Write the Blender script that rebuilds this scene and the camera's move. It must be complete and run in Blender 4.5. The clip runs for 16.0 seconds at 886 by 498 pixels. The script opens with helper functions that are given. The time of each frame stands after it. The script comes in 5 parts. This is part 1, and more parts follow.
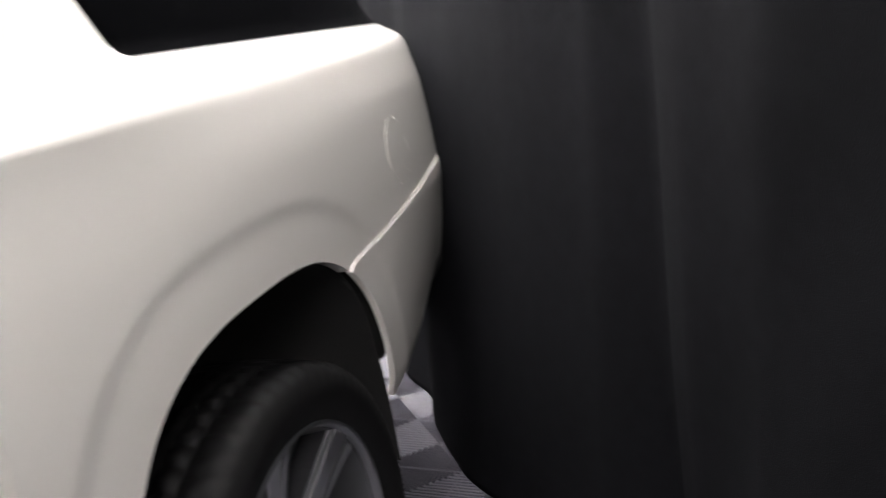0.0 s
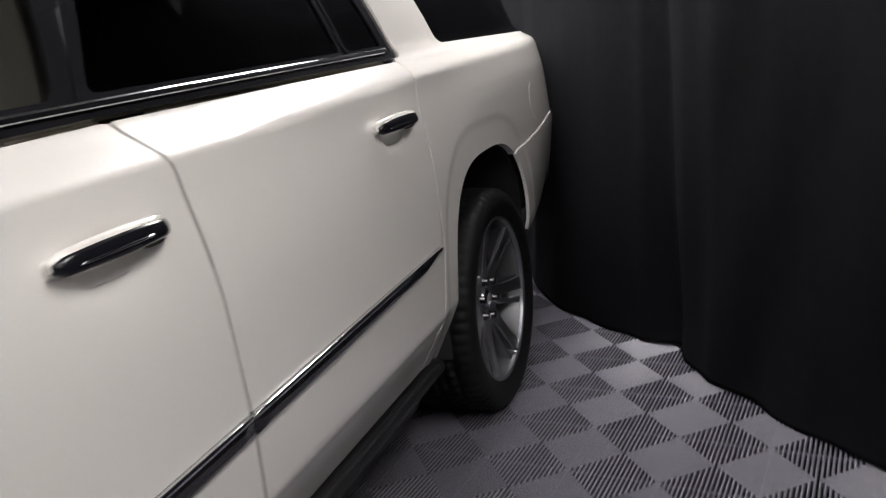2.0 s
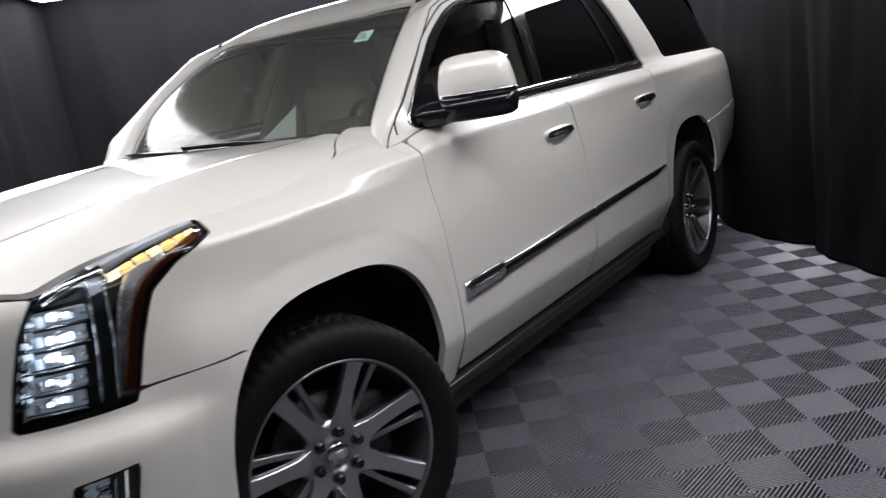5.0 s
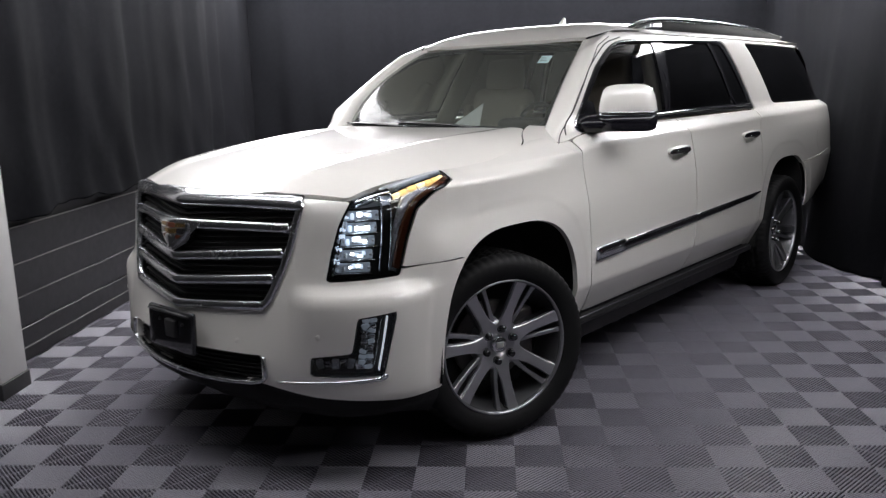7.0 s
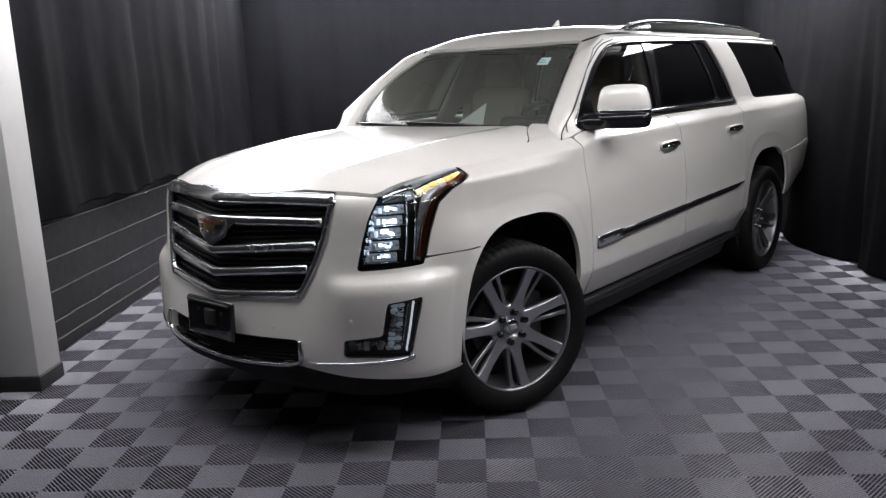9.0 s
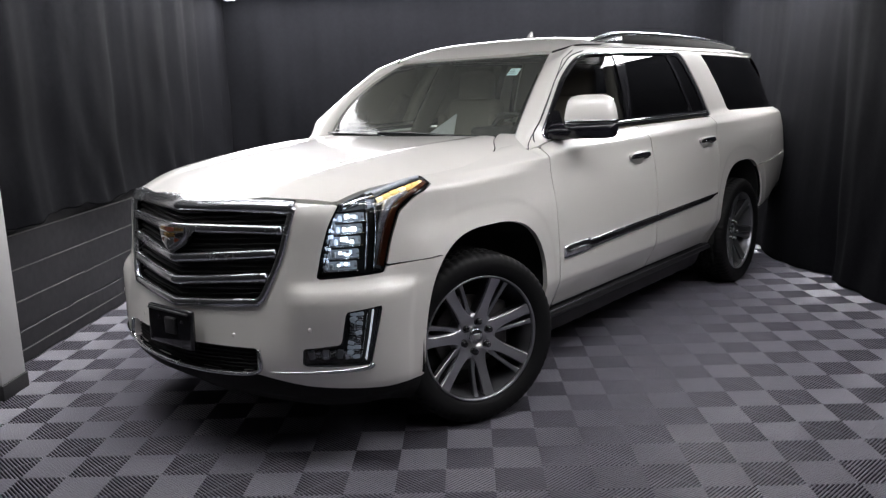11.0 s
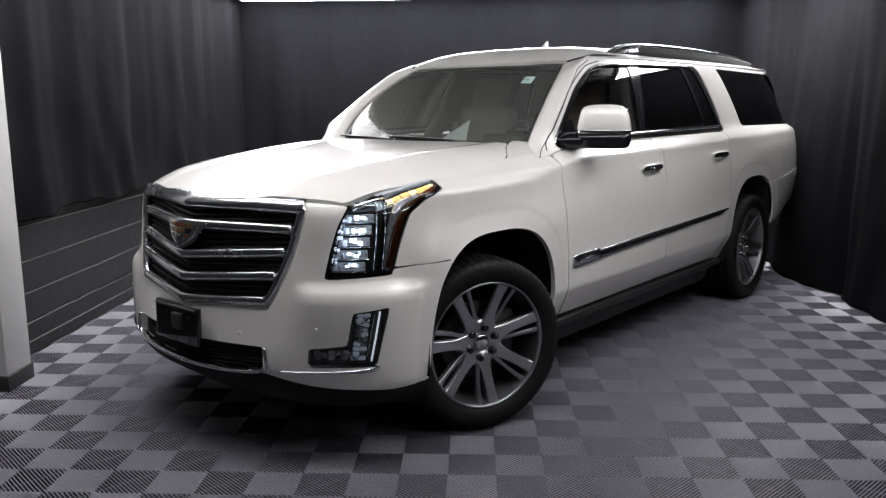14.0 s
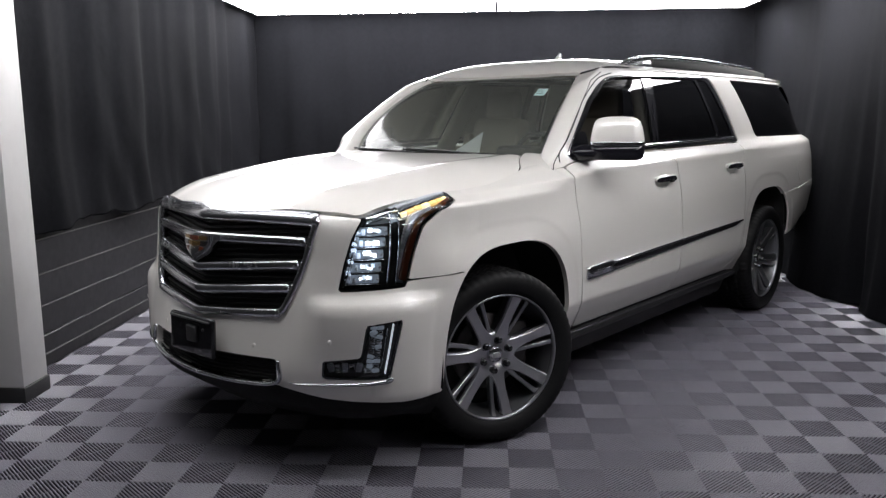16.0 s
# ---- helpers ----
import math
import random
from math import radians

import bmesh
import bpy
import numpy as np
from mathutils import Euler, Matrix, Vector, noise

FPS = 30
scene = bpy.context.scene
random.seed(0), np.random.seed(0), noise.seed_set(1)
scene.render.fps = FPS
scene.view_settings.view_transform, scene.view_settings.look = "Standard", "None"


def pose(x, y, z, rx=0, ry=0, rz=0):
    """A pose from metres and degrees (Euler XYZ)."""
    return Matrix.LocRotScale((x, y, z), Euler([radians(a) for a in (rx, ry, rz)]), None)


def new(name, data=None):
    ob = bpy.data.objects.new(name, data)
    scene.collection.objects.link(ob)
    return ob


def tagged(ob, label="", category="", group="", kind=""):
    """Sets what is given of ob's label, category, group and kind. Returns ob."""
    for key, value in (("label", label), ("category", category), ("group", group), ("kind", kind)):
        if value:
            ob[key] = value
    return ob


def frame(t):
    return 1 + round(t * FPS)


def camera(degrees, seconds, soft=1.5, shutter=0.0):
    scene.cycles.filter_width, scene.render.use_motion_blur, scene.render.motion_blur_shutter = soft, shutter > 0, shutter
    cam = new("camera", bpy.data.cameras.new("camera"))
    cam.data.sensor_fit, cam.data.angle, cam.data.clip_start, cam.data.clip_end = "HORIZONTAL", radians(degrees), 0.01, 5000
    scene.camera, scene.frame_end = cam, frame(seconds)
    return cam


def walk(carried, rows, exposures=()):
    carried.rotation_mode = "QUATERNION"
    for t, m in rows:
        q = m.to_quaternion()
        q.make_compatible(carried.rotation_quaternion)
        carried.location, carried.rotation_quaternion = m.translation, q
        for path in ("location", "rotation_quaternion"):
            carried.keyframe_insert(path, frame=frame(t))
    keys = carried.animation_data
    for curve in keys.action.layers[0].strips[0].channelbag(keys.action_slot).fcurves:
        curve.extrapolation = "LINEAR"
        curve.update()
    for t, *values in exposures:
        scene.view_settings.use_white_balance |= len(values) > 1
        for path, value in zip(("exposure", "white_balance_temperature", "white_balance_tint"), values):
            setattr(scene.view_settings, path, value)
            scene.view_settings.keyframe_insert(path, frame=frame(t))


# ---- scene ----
cam = camera(57.36, 16.0, 1.25, 0.5)
ROWS = [
    (0, 1.6366, 2.2788, 1.3195, 18.047, -15.984, -9.268),
    (0.5, 1.7404, 1.8609, 1.3054, 22.397, -9.685, -6.746),
    (1, 1.7964, 1.4371, 1.3422, 17.671, -11.500, -7.140),
    (1.5, 1.7743, 1.0291, 1.3824, 18.645, -13.356, -6.876),
    (2, 1.8806, 0.6401, 1.3701, 22.326, -14.995, -7.597),
    (2.5, 1.9816, 0.2039, 1.3671, 20.977, -11.398, -11.217),
    (3, 2.0812, -0.1774, 1.3969, 26.406, -10.569, -9.072),
    (3.5, 2.2471, -0.5479, 1.3963, 25.765, -12.840, -7.482),
    (4, 2.2699, -0.9180, 1.3653, 22.853, -16.321, -9.635),
    (4.5, 2.4327, -1.2957, 1.4538, 30.863, -14.272, -8.392),
    (5, 2.5436, -1.6224, 1.4451, 35.557, -12.067, -9.309),
    (7.5, 3.1097, -2.8749, 1.5175, 41.636, -11.089, -0.731),
    (8, 3.2194, -2.9654, 1.5142, 40.672, -10.163, -2.287),
    (8.5, 3.1230, -3.0531, 1.5609, 41.317, -10.374, -2.665),
    (9, 3.0260, -3.0528, 1.5545, 39.826, -11.753, -2.378),
    (9.5, 3.1335, -3.0185, 1.5541, 39.197, -10.886, -1.330),
    (12, 3.1209, -2.9608, 1.5105, 39.495, -10.677, -2.688),
    (12.5, 3.1249, -2.9639, 1.5112, 39.703, -10.658, -2.725),
    (13, 3.1235, -2.9626, 1.5117, 39.559, -11.325, -1.396),
    (13.5, 3.1190, -2.9623, 1.5095, 39.678, -10.076, -0.206),
    (14, 3.1200, -2.9656, 1.5077, 39.815, -10.185, -0.279),
    (14.5, 3.1201, -2.9708, 1.5094, 40.177, -10.420, 0.282),
    (15, 3.1194, -2.9674, 1.5115, 40.539, -10.400, -0.056),
    (15.5, 3.1187, -2.9635, 1.5115, 40.718, -10.269, -0.260),
    (16, 3.1217, -2.9677, 1.5129, 40.768, -9.387, -0.504),
]
walk(cam, [(t, pose(x, y, z, 90 + pitch, 0, yaw) @ pose(0, 0, 0, 0, 0, roll)) for t, x, y, z, yaw, pitch, roll in ROWS],
     [(0, 0.90, 6850, 11), (0.5, 0.68, 6850, 11), (1.0, 0.60, 6850, 11), (1.5, 0.45, 6800, 11), (2.0, 0.18, 6800, 11), (3.0, 0.12, 6700, 11), (3.5, 0.05, 6700, 11), (4.0, 0.15, 6500, 10), (5.0, -0.10, 6500, 10), (16.0, -0.05, 6500, 10)])

# world: an indoor photo bay, only a trace of light besides the lamps
world = bpy.data.worlds.new("world")
scene.world = world
world.use_nodes = True
world.node_tree.nodes["Background"].inputs["Color"].default_value = (0.5, 0.55, 0.65, 1)
world.node_tree.nodes["Background"].inputs["Strength"].default_value = 0.02
BACK_LAMPS, WALL_LAMPS, SIDE_LAMPS, FRONT_FILL_LAMPS = 22.5, 10.5, 16.8, 12.5

# ---- materials ----
def material(name, color, rough=0.5, metal=0.0, coat=0.0, vary=0.0, scale=8.0, bump=0.0, bump_scale=60.0, rough_vary=0.0, spec=0.5, sheen=0.0, fleck=0.0):
    """Principled material with colour variation at two scales, roughness variation and fine relief."""
    m = bpy.data.materials.new(name)
    m.use_nodes = True
    nt = m.node_tree
    p = nt.nodes["Principled BSDF"]
    p.inputs["Base Color"].default_value = (*color, 1)
    p.inputs["Roughness"].default_value = rough
    p.inputs["Metallic"].default_value = metal
    p.inputs["Coat Weight"].default_value = coat
    p.inputs["Coat Roughness"].default_value = 0.03
    p.inputs["Specular IOR Level"].default_value = spec
    p.inputs["Sheen Weight"].default_value = sheen
    co = nt.nodes.new("ShaderNodeTexCoord")
    if vary or rough_vary:
        big, small = nt.nodes.new("ShaderNodeTexNoise"), nt.nodes.new("ShaderNodeTexNoise")
        big.inputs["Scale"].default_value, small.inputs["Scale"].default_value = scale * 0.25, scale * 4
        big.inputs["Detail"].default_value = small.inputs["Detail"].default_value = 4
        add = nt.nodes.new("ShaderNodeMath")
        add.operation = "ADD"
        for n, i in ((big, 0), (small, 1)):
            nt.links.new(co.outputs["Object"], n.inputs["Vector"])
            nt.links.new(n.outputs["Fac"], add.inputs[i])
        if vary:
            r = nt.nodes.new("ShaderNodeMapRange")
            r.inputs["From Min"].default_value, r.inputs["From Max"].default_value = 0.6, 1.4
            r.inputs["To Min"].default_value, r.inputs["To Max"].default_value = 1 - vary, 1 + vary
            nt.links.new(add.outputs[0], r.inputs["Value"])
            mul = nt.nodes.new("ShaderNodeVectorMath")
            mul.operation = "SCALE"
            mul.inputs[0].default_value = color
            nt.links.new(r.outputs[0], mul.inputs["Scale"])
            nt.links.new(mul.outputs[0], p.inputs["Base Color"])
        if rough_vary:
            r = nt.nodes.new("ShaderNodeMapRange")
            r.inputs["From Min"].default_value, r.inputs["From Max"].default_value = 0.6, 1.4
            r.inputs["To Min"].default_value, r.inputs["To Max"].default_value = max(rough - rough_vary, 0.01), rough + rough_vary
            nt.links.new(add.outputs[0], r.inputs["Value"])
            nt.links.new(r.outputs[0], p.inputs["Roughness"])
    if bump:
        n, b = nt.nodes.new("ShaderNodeTexNoise"), nt.nodes.new("ShaderNodeBump")
        n.inputs["Scale"].default_value, n.inputs["Detail"].default_value = bump_scale, 3
        b.inputs["Strength"].default_value, b.inputs["Distance"].default_value = bump, 0.004
        nt.links.new(co.outputs["Object"], n.inputs["Vector"])
        nt.links.new(n.outputs["Fac"], b.inputs["Height"])
        nt.links.new(b.outputs["Normal"], p.inputs["Normal"])
    return m


def glass(name, tint, gloss=0.02, ior=1.5, veil=0.0):
    """A pane: tinted see-through, mirror gloss by Fresnel; a pale diffuse share paints haze."""
    m = bpy.data.materials.new(name)
    m.use_nodes = True
    nt = m.node_tree
    nt.nodes.clear()
    out, mix = nt.nodes.new("ShaderNodeOutputMaterial"), nt.nodes.new("ShaderNodeMixShader")
    tr, gl, fr = nt.nodes.new("ShaderNodeBsdfTransparent"), nt.nodes.new("ShaderNodeBsdfGlossy"), nt.nodes.new("ShaderNodeFresnel")
    tr.inputs["Color"].default_value = (*tint, 1)
    gl.inputs["Roughness"].default_value = gloss
    fr.inputs["IOR"].default_value = ior
    nt.links.new(fr.outputs[0], mix.inputs[0])
    see = tr
    if veil:
        see, haze = nt.nodes.new("ShaderNodeMixShader"), nt.nodes.new("ShaderNodeBsdfDiffuse")
        haze.inputs["Color"].default_value = (0.72, 0.76, 0.70, 1)
        see.inputs[0].default_value = veil
        nt.links.new(tr.outputs[0], see.inputs[1])
        nt.links.new(haze.outputs[0], see.inputs[2])
    nt.links.new(see.outputs[0], mix.inputs[1])
    nt.links.new(gl.outputs[0], mix.inputs[2])
    nt.links.new(mix.outputs[0], out.inputs["Surface"])
    return m


def glow(name, color, strength):
    m = bpy.data.materials.new(name)
    m.use_nodes = True
    p = m.node_tree.nodes["Principled BSDF"]
    p.inputs["Base Color"].default_value = (*color, 1)
    p.inputs["Emission Color"].default_value = (*color, 1)
    p.inputs["Emission Strength"].default_value = strength
    return m


PAINT = material("pearl_white_paint", (0.80, 0.778, 0.735), 0.34, 0.0, coat=1.0, vary=0.012, scale=900, rough_vary=0.03, spec=0.9)
SEAM = material("dark_gap", (0.012, 0.012, 0.012), 0.8)
CHROME = material("chrome", (0.78, 0.79, 0.81), 0.09, 1.0, rough_vary=0.03, scale=30)
SATIN = material("satin_chrome", (0.62, 0.63, 0.65), 0.24, 1.0, rough_vary=0.05, scale=30)
BLACK_GLOSS = material("gloss_black_plastic", (0.012, 0.012, 0.014), 0.12, coat=0.5)
BLACK_PLASTIC = material("textured_black_plastic", (0.024, 0.024, 0.025), 0.55, bump=0.15, bump_scale=700, vary=0.15, scale=40)
STEP_BLACK = material("black_step_coating", (0.020, 0.020, 0.021), 0.36, vary=0.15, scale=30, bump=0.1, bump_scale=400, spec=0.35)
RUBBER = material("tyre_rubber", (0.0065, 0.0065, 0.007), 0.62, spec=0.25, vary=0.2, scale=30, bump=0.1, bump_scale=300)
ALLOY = material("polished_alloy", (0.58, 0.585, 0.60), 0.36, 1.0, rough_vary=0.06, scale=40)
SATIN_ALLOY = material("satin_painted_alloy", (0.34, 0.345, 0.36), 0.34, 0.9, rough_vary=0.06, scale=40)
ALLOY_DARK = material("painted_alloy_pocket", (0.10, 0.10, 0.11), 0.35, 0.7, vary=0.1, scale=40)
IRON = material("brake_iron", (0.16, 0.15, 0.15), 0.5, 0.8, vary=0.2, scale=40)
LINER = material("wheel_well_felt", (0.012, 0.012, 0.012), 0.9, bump=0.3, bump_scale=200, vary=0.2, scale=30)
PRIVACY = glass("privacy_glass", (0.012, 0.013, 0.014))
# pale diffuse share lifts the dark cabin like a hazy reflection
CLEAR = glass("windscreen_glass", (0.36, 0.41, 0.37), 0.13, veil=0.075)
SIDE_CLEAR = glass("side_window_glass", (0.30, 0.31, 0.31))
LENS = glass("lamp_lens", (0.86, 0.88, 0.9), 0.01)
LEATHER = material("cream_leather", (0.30, 0.26, 0.21), 0.5, vary=0.06, scale=20, bump=0.15, bump_scale=160)
HEADLINER = material("beige_trim", (0.42, 0.38, 0.32), 0.8, vary=0.05, scale=20)
DASH = material("dark_dash", (0.03, 0.028, 0.027), 0.6, bump=0.1, bump_scale=400, vary=0.1, scale=20)
PAPER = material("white_paper", (0.88, 0.88, 0.9), 0.7, vary=0.03, scale=10)
STICKER = material("sticker_film", (0.55, 0.75, 0.72), 0.5, vary=0.05, scale=40)
INK = material("sticker_print", (0.1, 0.16, 0.16), 0.5)
AMBER = glow("amber_lamp", (1.0, 0.68, 0.26), 1.0)
FOG_LED = glow("fog_light_strip", (0.86, 0.93, 1.0), 0.6)
DARK_CHROME = material("gloss_black_trim", (0.008, 0.008, 0.011), 0.16, spec=0.4)
AMBER_HOT = glow("amber_lamp_core", (1.0, 0.80, 0.42), 1.5)
LED_DIM = glow("lamp_facet_glow", (0.70, 0.82, 1.0), 1.1)
# faint emission stands in for LED light caught by the chrome
CHROME_GLOW = glow("glowing_lamp_chrome", (0.42, 0.48, 0.56), 0.20)
SMOKED = material("smoked_chrome", (0.50, 0.53, 0.57), 0.32, 0.45, vary=0.3, scale=60, rough_vary=0.08)
LED = glow("led_module", (0.86, 0.93, 1.0), 7.0)
AMBER_LENS = material("amber_side_reflector", (0.13, 0.035, 0.015), 0.15, coat=1.0)
GOLD = material("emblem_enamel", (0.45, 0.28, 0.10), 0.25, 0.8)
MAROON = material("emblem_maroon", (0.16, 0.05, 0.03), 0.25, 0.3)
REFLECTOR = material("lamp_reflector", (0.74, 0.77, 0.82), 0.26, 0.55, rough_vary=0.05, scale=60)
CURTAIN = material("black_curtain", (0.0073, 0.0075, 0.0090), 0.9, vary=0.25, scale=6, bump=0.25, bump_scale=500, spec=0.05)
BOARD = material("black_painted_board", (0.011, 0.011, 0.0125), 0.45, vary=0.2, scale=5, rough_vary=0.1, bump=0.1, bump_scale=50)
BOARD_EDGE = material("worn_board_edge", (0.15, 0.146, 0.142), 0.6, vary=0.35, scale=12)
POST_WHITE = material("white_painted_post", (0.60, 0.59, 0.58), 0.42, vary=0.04, scale=4, rough_vary=0.06, bump=0.08, bump_scale=60)
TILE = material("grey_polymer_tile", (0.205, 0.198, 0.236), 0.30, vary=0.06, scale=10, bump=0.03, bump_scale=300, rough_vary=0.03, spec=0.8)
# the same polymer darkened: shade between the ribs put into the colour
TILE_SHADED = material("shaded_polymer_rib_flank", (0.088, 0.085, 0.10), 0.9, vary=0.06, scale=10, spec=0.05)
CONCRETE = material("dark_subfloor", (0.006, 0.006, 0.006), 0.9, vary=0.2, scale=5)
CEILING = material("dark_ceiling", (0.06, 0.06, 0.06), 0.85, vary=0.1, scale=3)
LAMP_FRAME = material("white_lamp_frame", (0.6, 0.6, 0.6), 0.4)
BACK_DIFFUSER = glow("bright_lamp_diffuser", (0.985, 0.975, 1.0), BACK_LAMPS)
WALL_DIFFUSER = glow("wall_lamp_diffuser", (0.985, 0.975, 1.0), WALL_LAMPS)
# for the fill boxes added out of view in front of the car
FRONT_FILL = glow("front_fill_diffuser", (0.985, 0.975, 1.0), FRONT_FILL_LAMPS)
RIGHT_DIFFUSER = glow("right_lamp_diffuser", (0.985, 0.975, 1.0), BACK_LAMPS * 1.0)
CORNER_DIFFUSER = glow("corner_lamp_diffuser", (0.985, 0.975, 1.0), 4.0)
SIDE_DIFFUSER = glow("lamp_diffuser", (0.985, 0.975, 1.0), SIDE_LAMPS)
WEBBING = material("red_webbing", (0.55, 0.03, 0.03), 0.6, vary=0.1, scale=40, bump=0.3, bump_scale=400)
ENGRAVED = material("light_bars", (0.6, 0.6, 0.6), 0.3, 0.6)


# ---- mesh helpers ----
def obj(name, data, mat, parent=None, label="", flat=False):
    """One mesh object from (verts, faces, normals or None)."""
    verts, faces, normals = (*data, None)[:3]
    me = bpy.data.meshes.new(name)
    me.from_pydata([tuple(map(float, p)) for p in verts], [], [tuple(map(int, f)) for f in faces])
    me.materials.append(mat)
    me.update()
    if not flat:
        me.polygons.foreach_set("use_smooth", [True] * len(me.polygons))
    if normals is not None:
        me.normals_split_custom_set_from_vertices([tuple(map(float, n)) for n in normals])
    ob = new(name, me)
    if parent:
        ob.parent = parent
    return tagged(ob, label)


def empty(name, label, category, m=None, group="", kind=""):
    ob = new(name)
    ob.empty_display_size = 0.1
    if m is not None:
        ob.matrix_basis = m
    return tagged(ob, label, category, group, kind)


def mirror(data):
    verts, faces, normals = (*data, None)[:3]
    k = np.array([-1, 1, 1.0])
    return np.asarray(verts) * k, [tuple(reversed(f)) for f in faces], None if normals is None else np.asarray(normals) * k


def moved(data, m):
    v = np.asarray(data[0], float)
    r = np.array(m.to_3x3())
    return (v @ r.T + np.array(m.translation), *data[1:2])


def from_bm(bm):
    bm.verts.index_update()
    out = np.array([v.co[:] for v in bm.verts]), [tuple(v.index for v in f.verts) for f in bm.faces]
    bm.free()
    return out


def rbox(sx, sy, sz, r=0.01, seg=2, taper=None):
    """A box with rounded edges, centred; taper: scale (x, y) of its top."""
    bm = bmesh.new()
    bmesh.ops.create_cube(bm, size=1)
    for v in bm.verts:
        v.co = Vector((v.co.x * sx, v.co.y * sy, v.co.z * sz))
        if taper and v.co.z > 0:
            v.co.x *= taper[0]
            v.co.y *= taper[1]
    if r:
        bmesh.ops.bevel(bm, geom=list(bm.edges), offset=r, segments=seg, profile=0.6, affect="EDGES", clamp_overlap=True)
    return from_bm(bm)


def lathe(profile, n=64, closed=False):
    """Revolve (radius, x) rows round the x axis; outer face towards +x."""
    p = np.array(profile, float)
    a = np.linspace(0, 2 * math.pi, n, endpoint=False)
    verts = np.stack([np.repeat(p[None, :, 1], n, 0), np.cos(a)[:, None] * p[None, :, 0], np.sin(a)[:, None] * p[None, :, 0]], -1).reshape(-1, 3)
    k, faces = len(p), []
    for i in range(n):
        j = (i + 1) % n
        for q in range(k if closed else k - 1):
            r = (q + 1) % k
            faces.append((i * k + q, j * k + q, j * k + r, i * k + r))
    return verts, faces


def loft(rings, caps=True):
    """Skin closed rings of equal count."""
    k = len(rings[0])
    verts = np.vstack([np.asarray(r, float) for r in rings])
    faces = []
    for i in range(len(rings) - 1):
        for j in range(k):
            q = (j + 1) % k
            faces.append((i * k + j, i * k + q, (i + 1) * k + q, (i + 1) * k + j))
    if caps:
        faces.append(tuple(range(k - 1, -1, -1)))
        faces.append(tuple((len(rings) - 1) * k + j for j in range(k)))
    return verts, faces


def tube(points, r, n=8, squash=1.0, up=(0, 0, 1)):
    """A rod along 3D points; squash flattens it along up."""
    p = np.asarray(points, float)
    d = np.gradient(p, axis=0)
    rings = []
    for a, t in zip(p, d):
        t = t / np.linalg.norm(t)
        s = np.cross(t, up)
        s /= max(np.linalg.norm(s), 1e-6)
        w = np.cross(s, t)
        rings.append([a + r * (math.cos(k) * s + squash * math.sin(k) * w) for k in np.linspace(0, 2 * math.pi, n, endpoint=False)])
    return loft(rings)


def smooth_line(points, n=40):
    """A dense Catmull-Rom line through 3D points."""
    p = np.array(points, float)
    p = np.vstack([2 * p[0] - p[1], p, 2 * p[-1] - p[-2]])
    out = []
    per = max(2, n // (len(p) - 3))
    for i in range(1, len(p) - 2):
        k = np.linspace(0, 1, per, endpoint=False)[:, None]
        a, b, c, d = p[i - 1], p[i], p[i + 1], p[i + 2]
        out.append(0.5 * (2 * b + (c - a) * k + (2 * a - 5 * b + 4 * c - d) * k ** 2 + (3 * b - a - 3 * c + d) * k ** 3))
    return np.vstack(out + [p[-2][None]])


def rounded(points, r):
    """A polygon with its corners rounded."""
    p = np.array(points, float)
    out = []
    for i in range(len(p)):
        a, b, c = p[i - 1], p[i], p[(i + 1) % len(p)]
        la, lc = np.linalg.norm(a - b), np.linalg.norm(c - b)
        k = min(r, 0.45 * la, 0.45 * lc)
        s, e = b + (a - b) / la * k, b + (c - b) / lc * k
        out += [(1 - t) ** 2 * s + 2 * t * (1 - t) * b + t * t * e for t in np.linspace(0, 1, 6)]
    return np.array(out)


def poly(points, r=0.0, grow=0.0):
    """Signed distance to a polygon, negative inside."""
    p = rounded(points, r) if r else np.array(points, float)

    def f(u, v):
        d, inside = np.full(u.shape, 1e9), np.zeros(u.shape, bool)
        for a, b in zip(p, np.roll(p, -1, 0)):
            e = b - a
            t = np.clip(((u - a[0]) * e[0] + (v - a[1]) * e[1]) / max(e @ e, 1e-12), 0, 1)
            d = np.minimum(d, np.hypot(u - a[0] - t * e[0], v - a[1] - t * e[1]))
            if abs(e[1]) > 1e-12:
                inside ^= ((a[1] > v) != (b[1] > v)) & (u < e[0] * (v - a[1]) / e[1] + a[0])
        return np.where(inside, -d, d) - grow
    return f


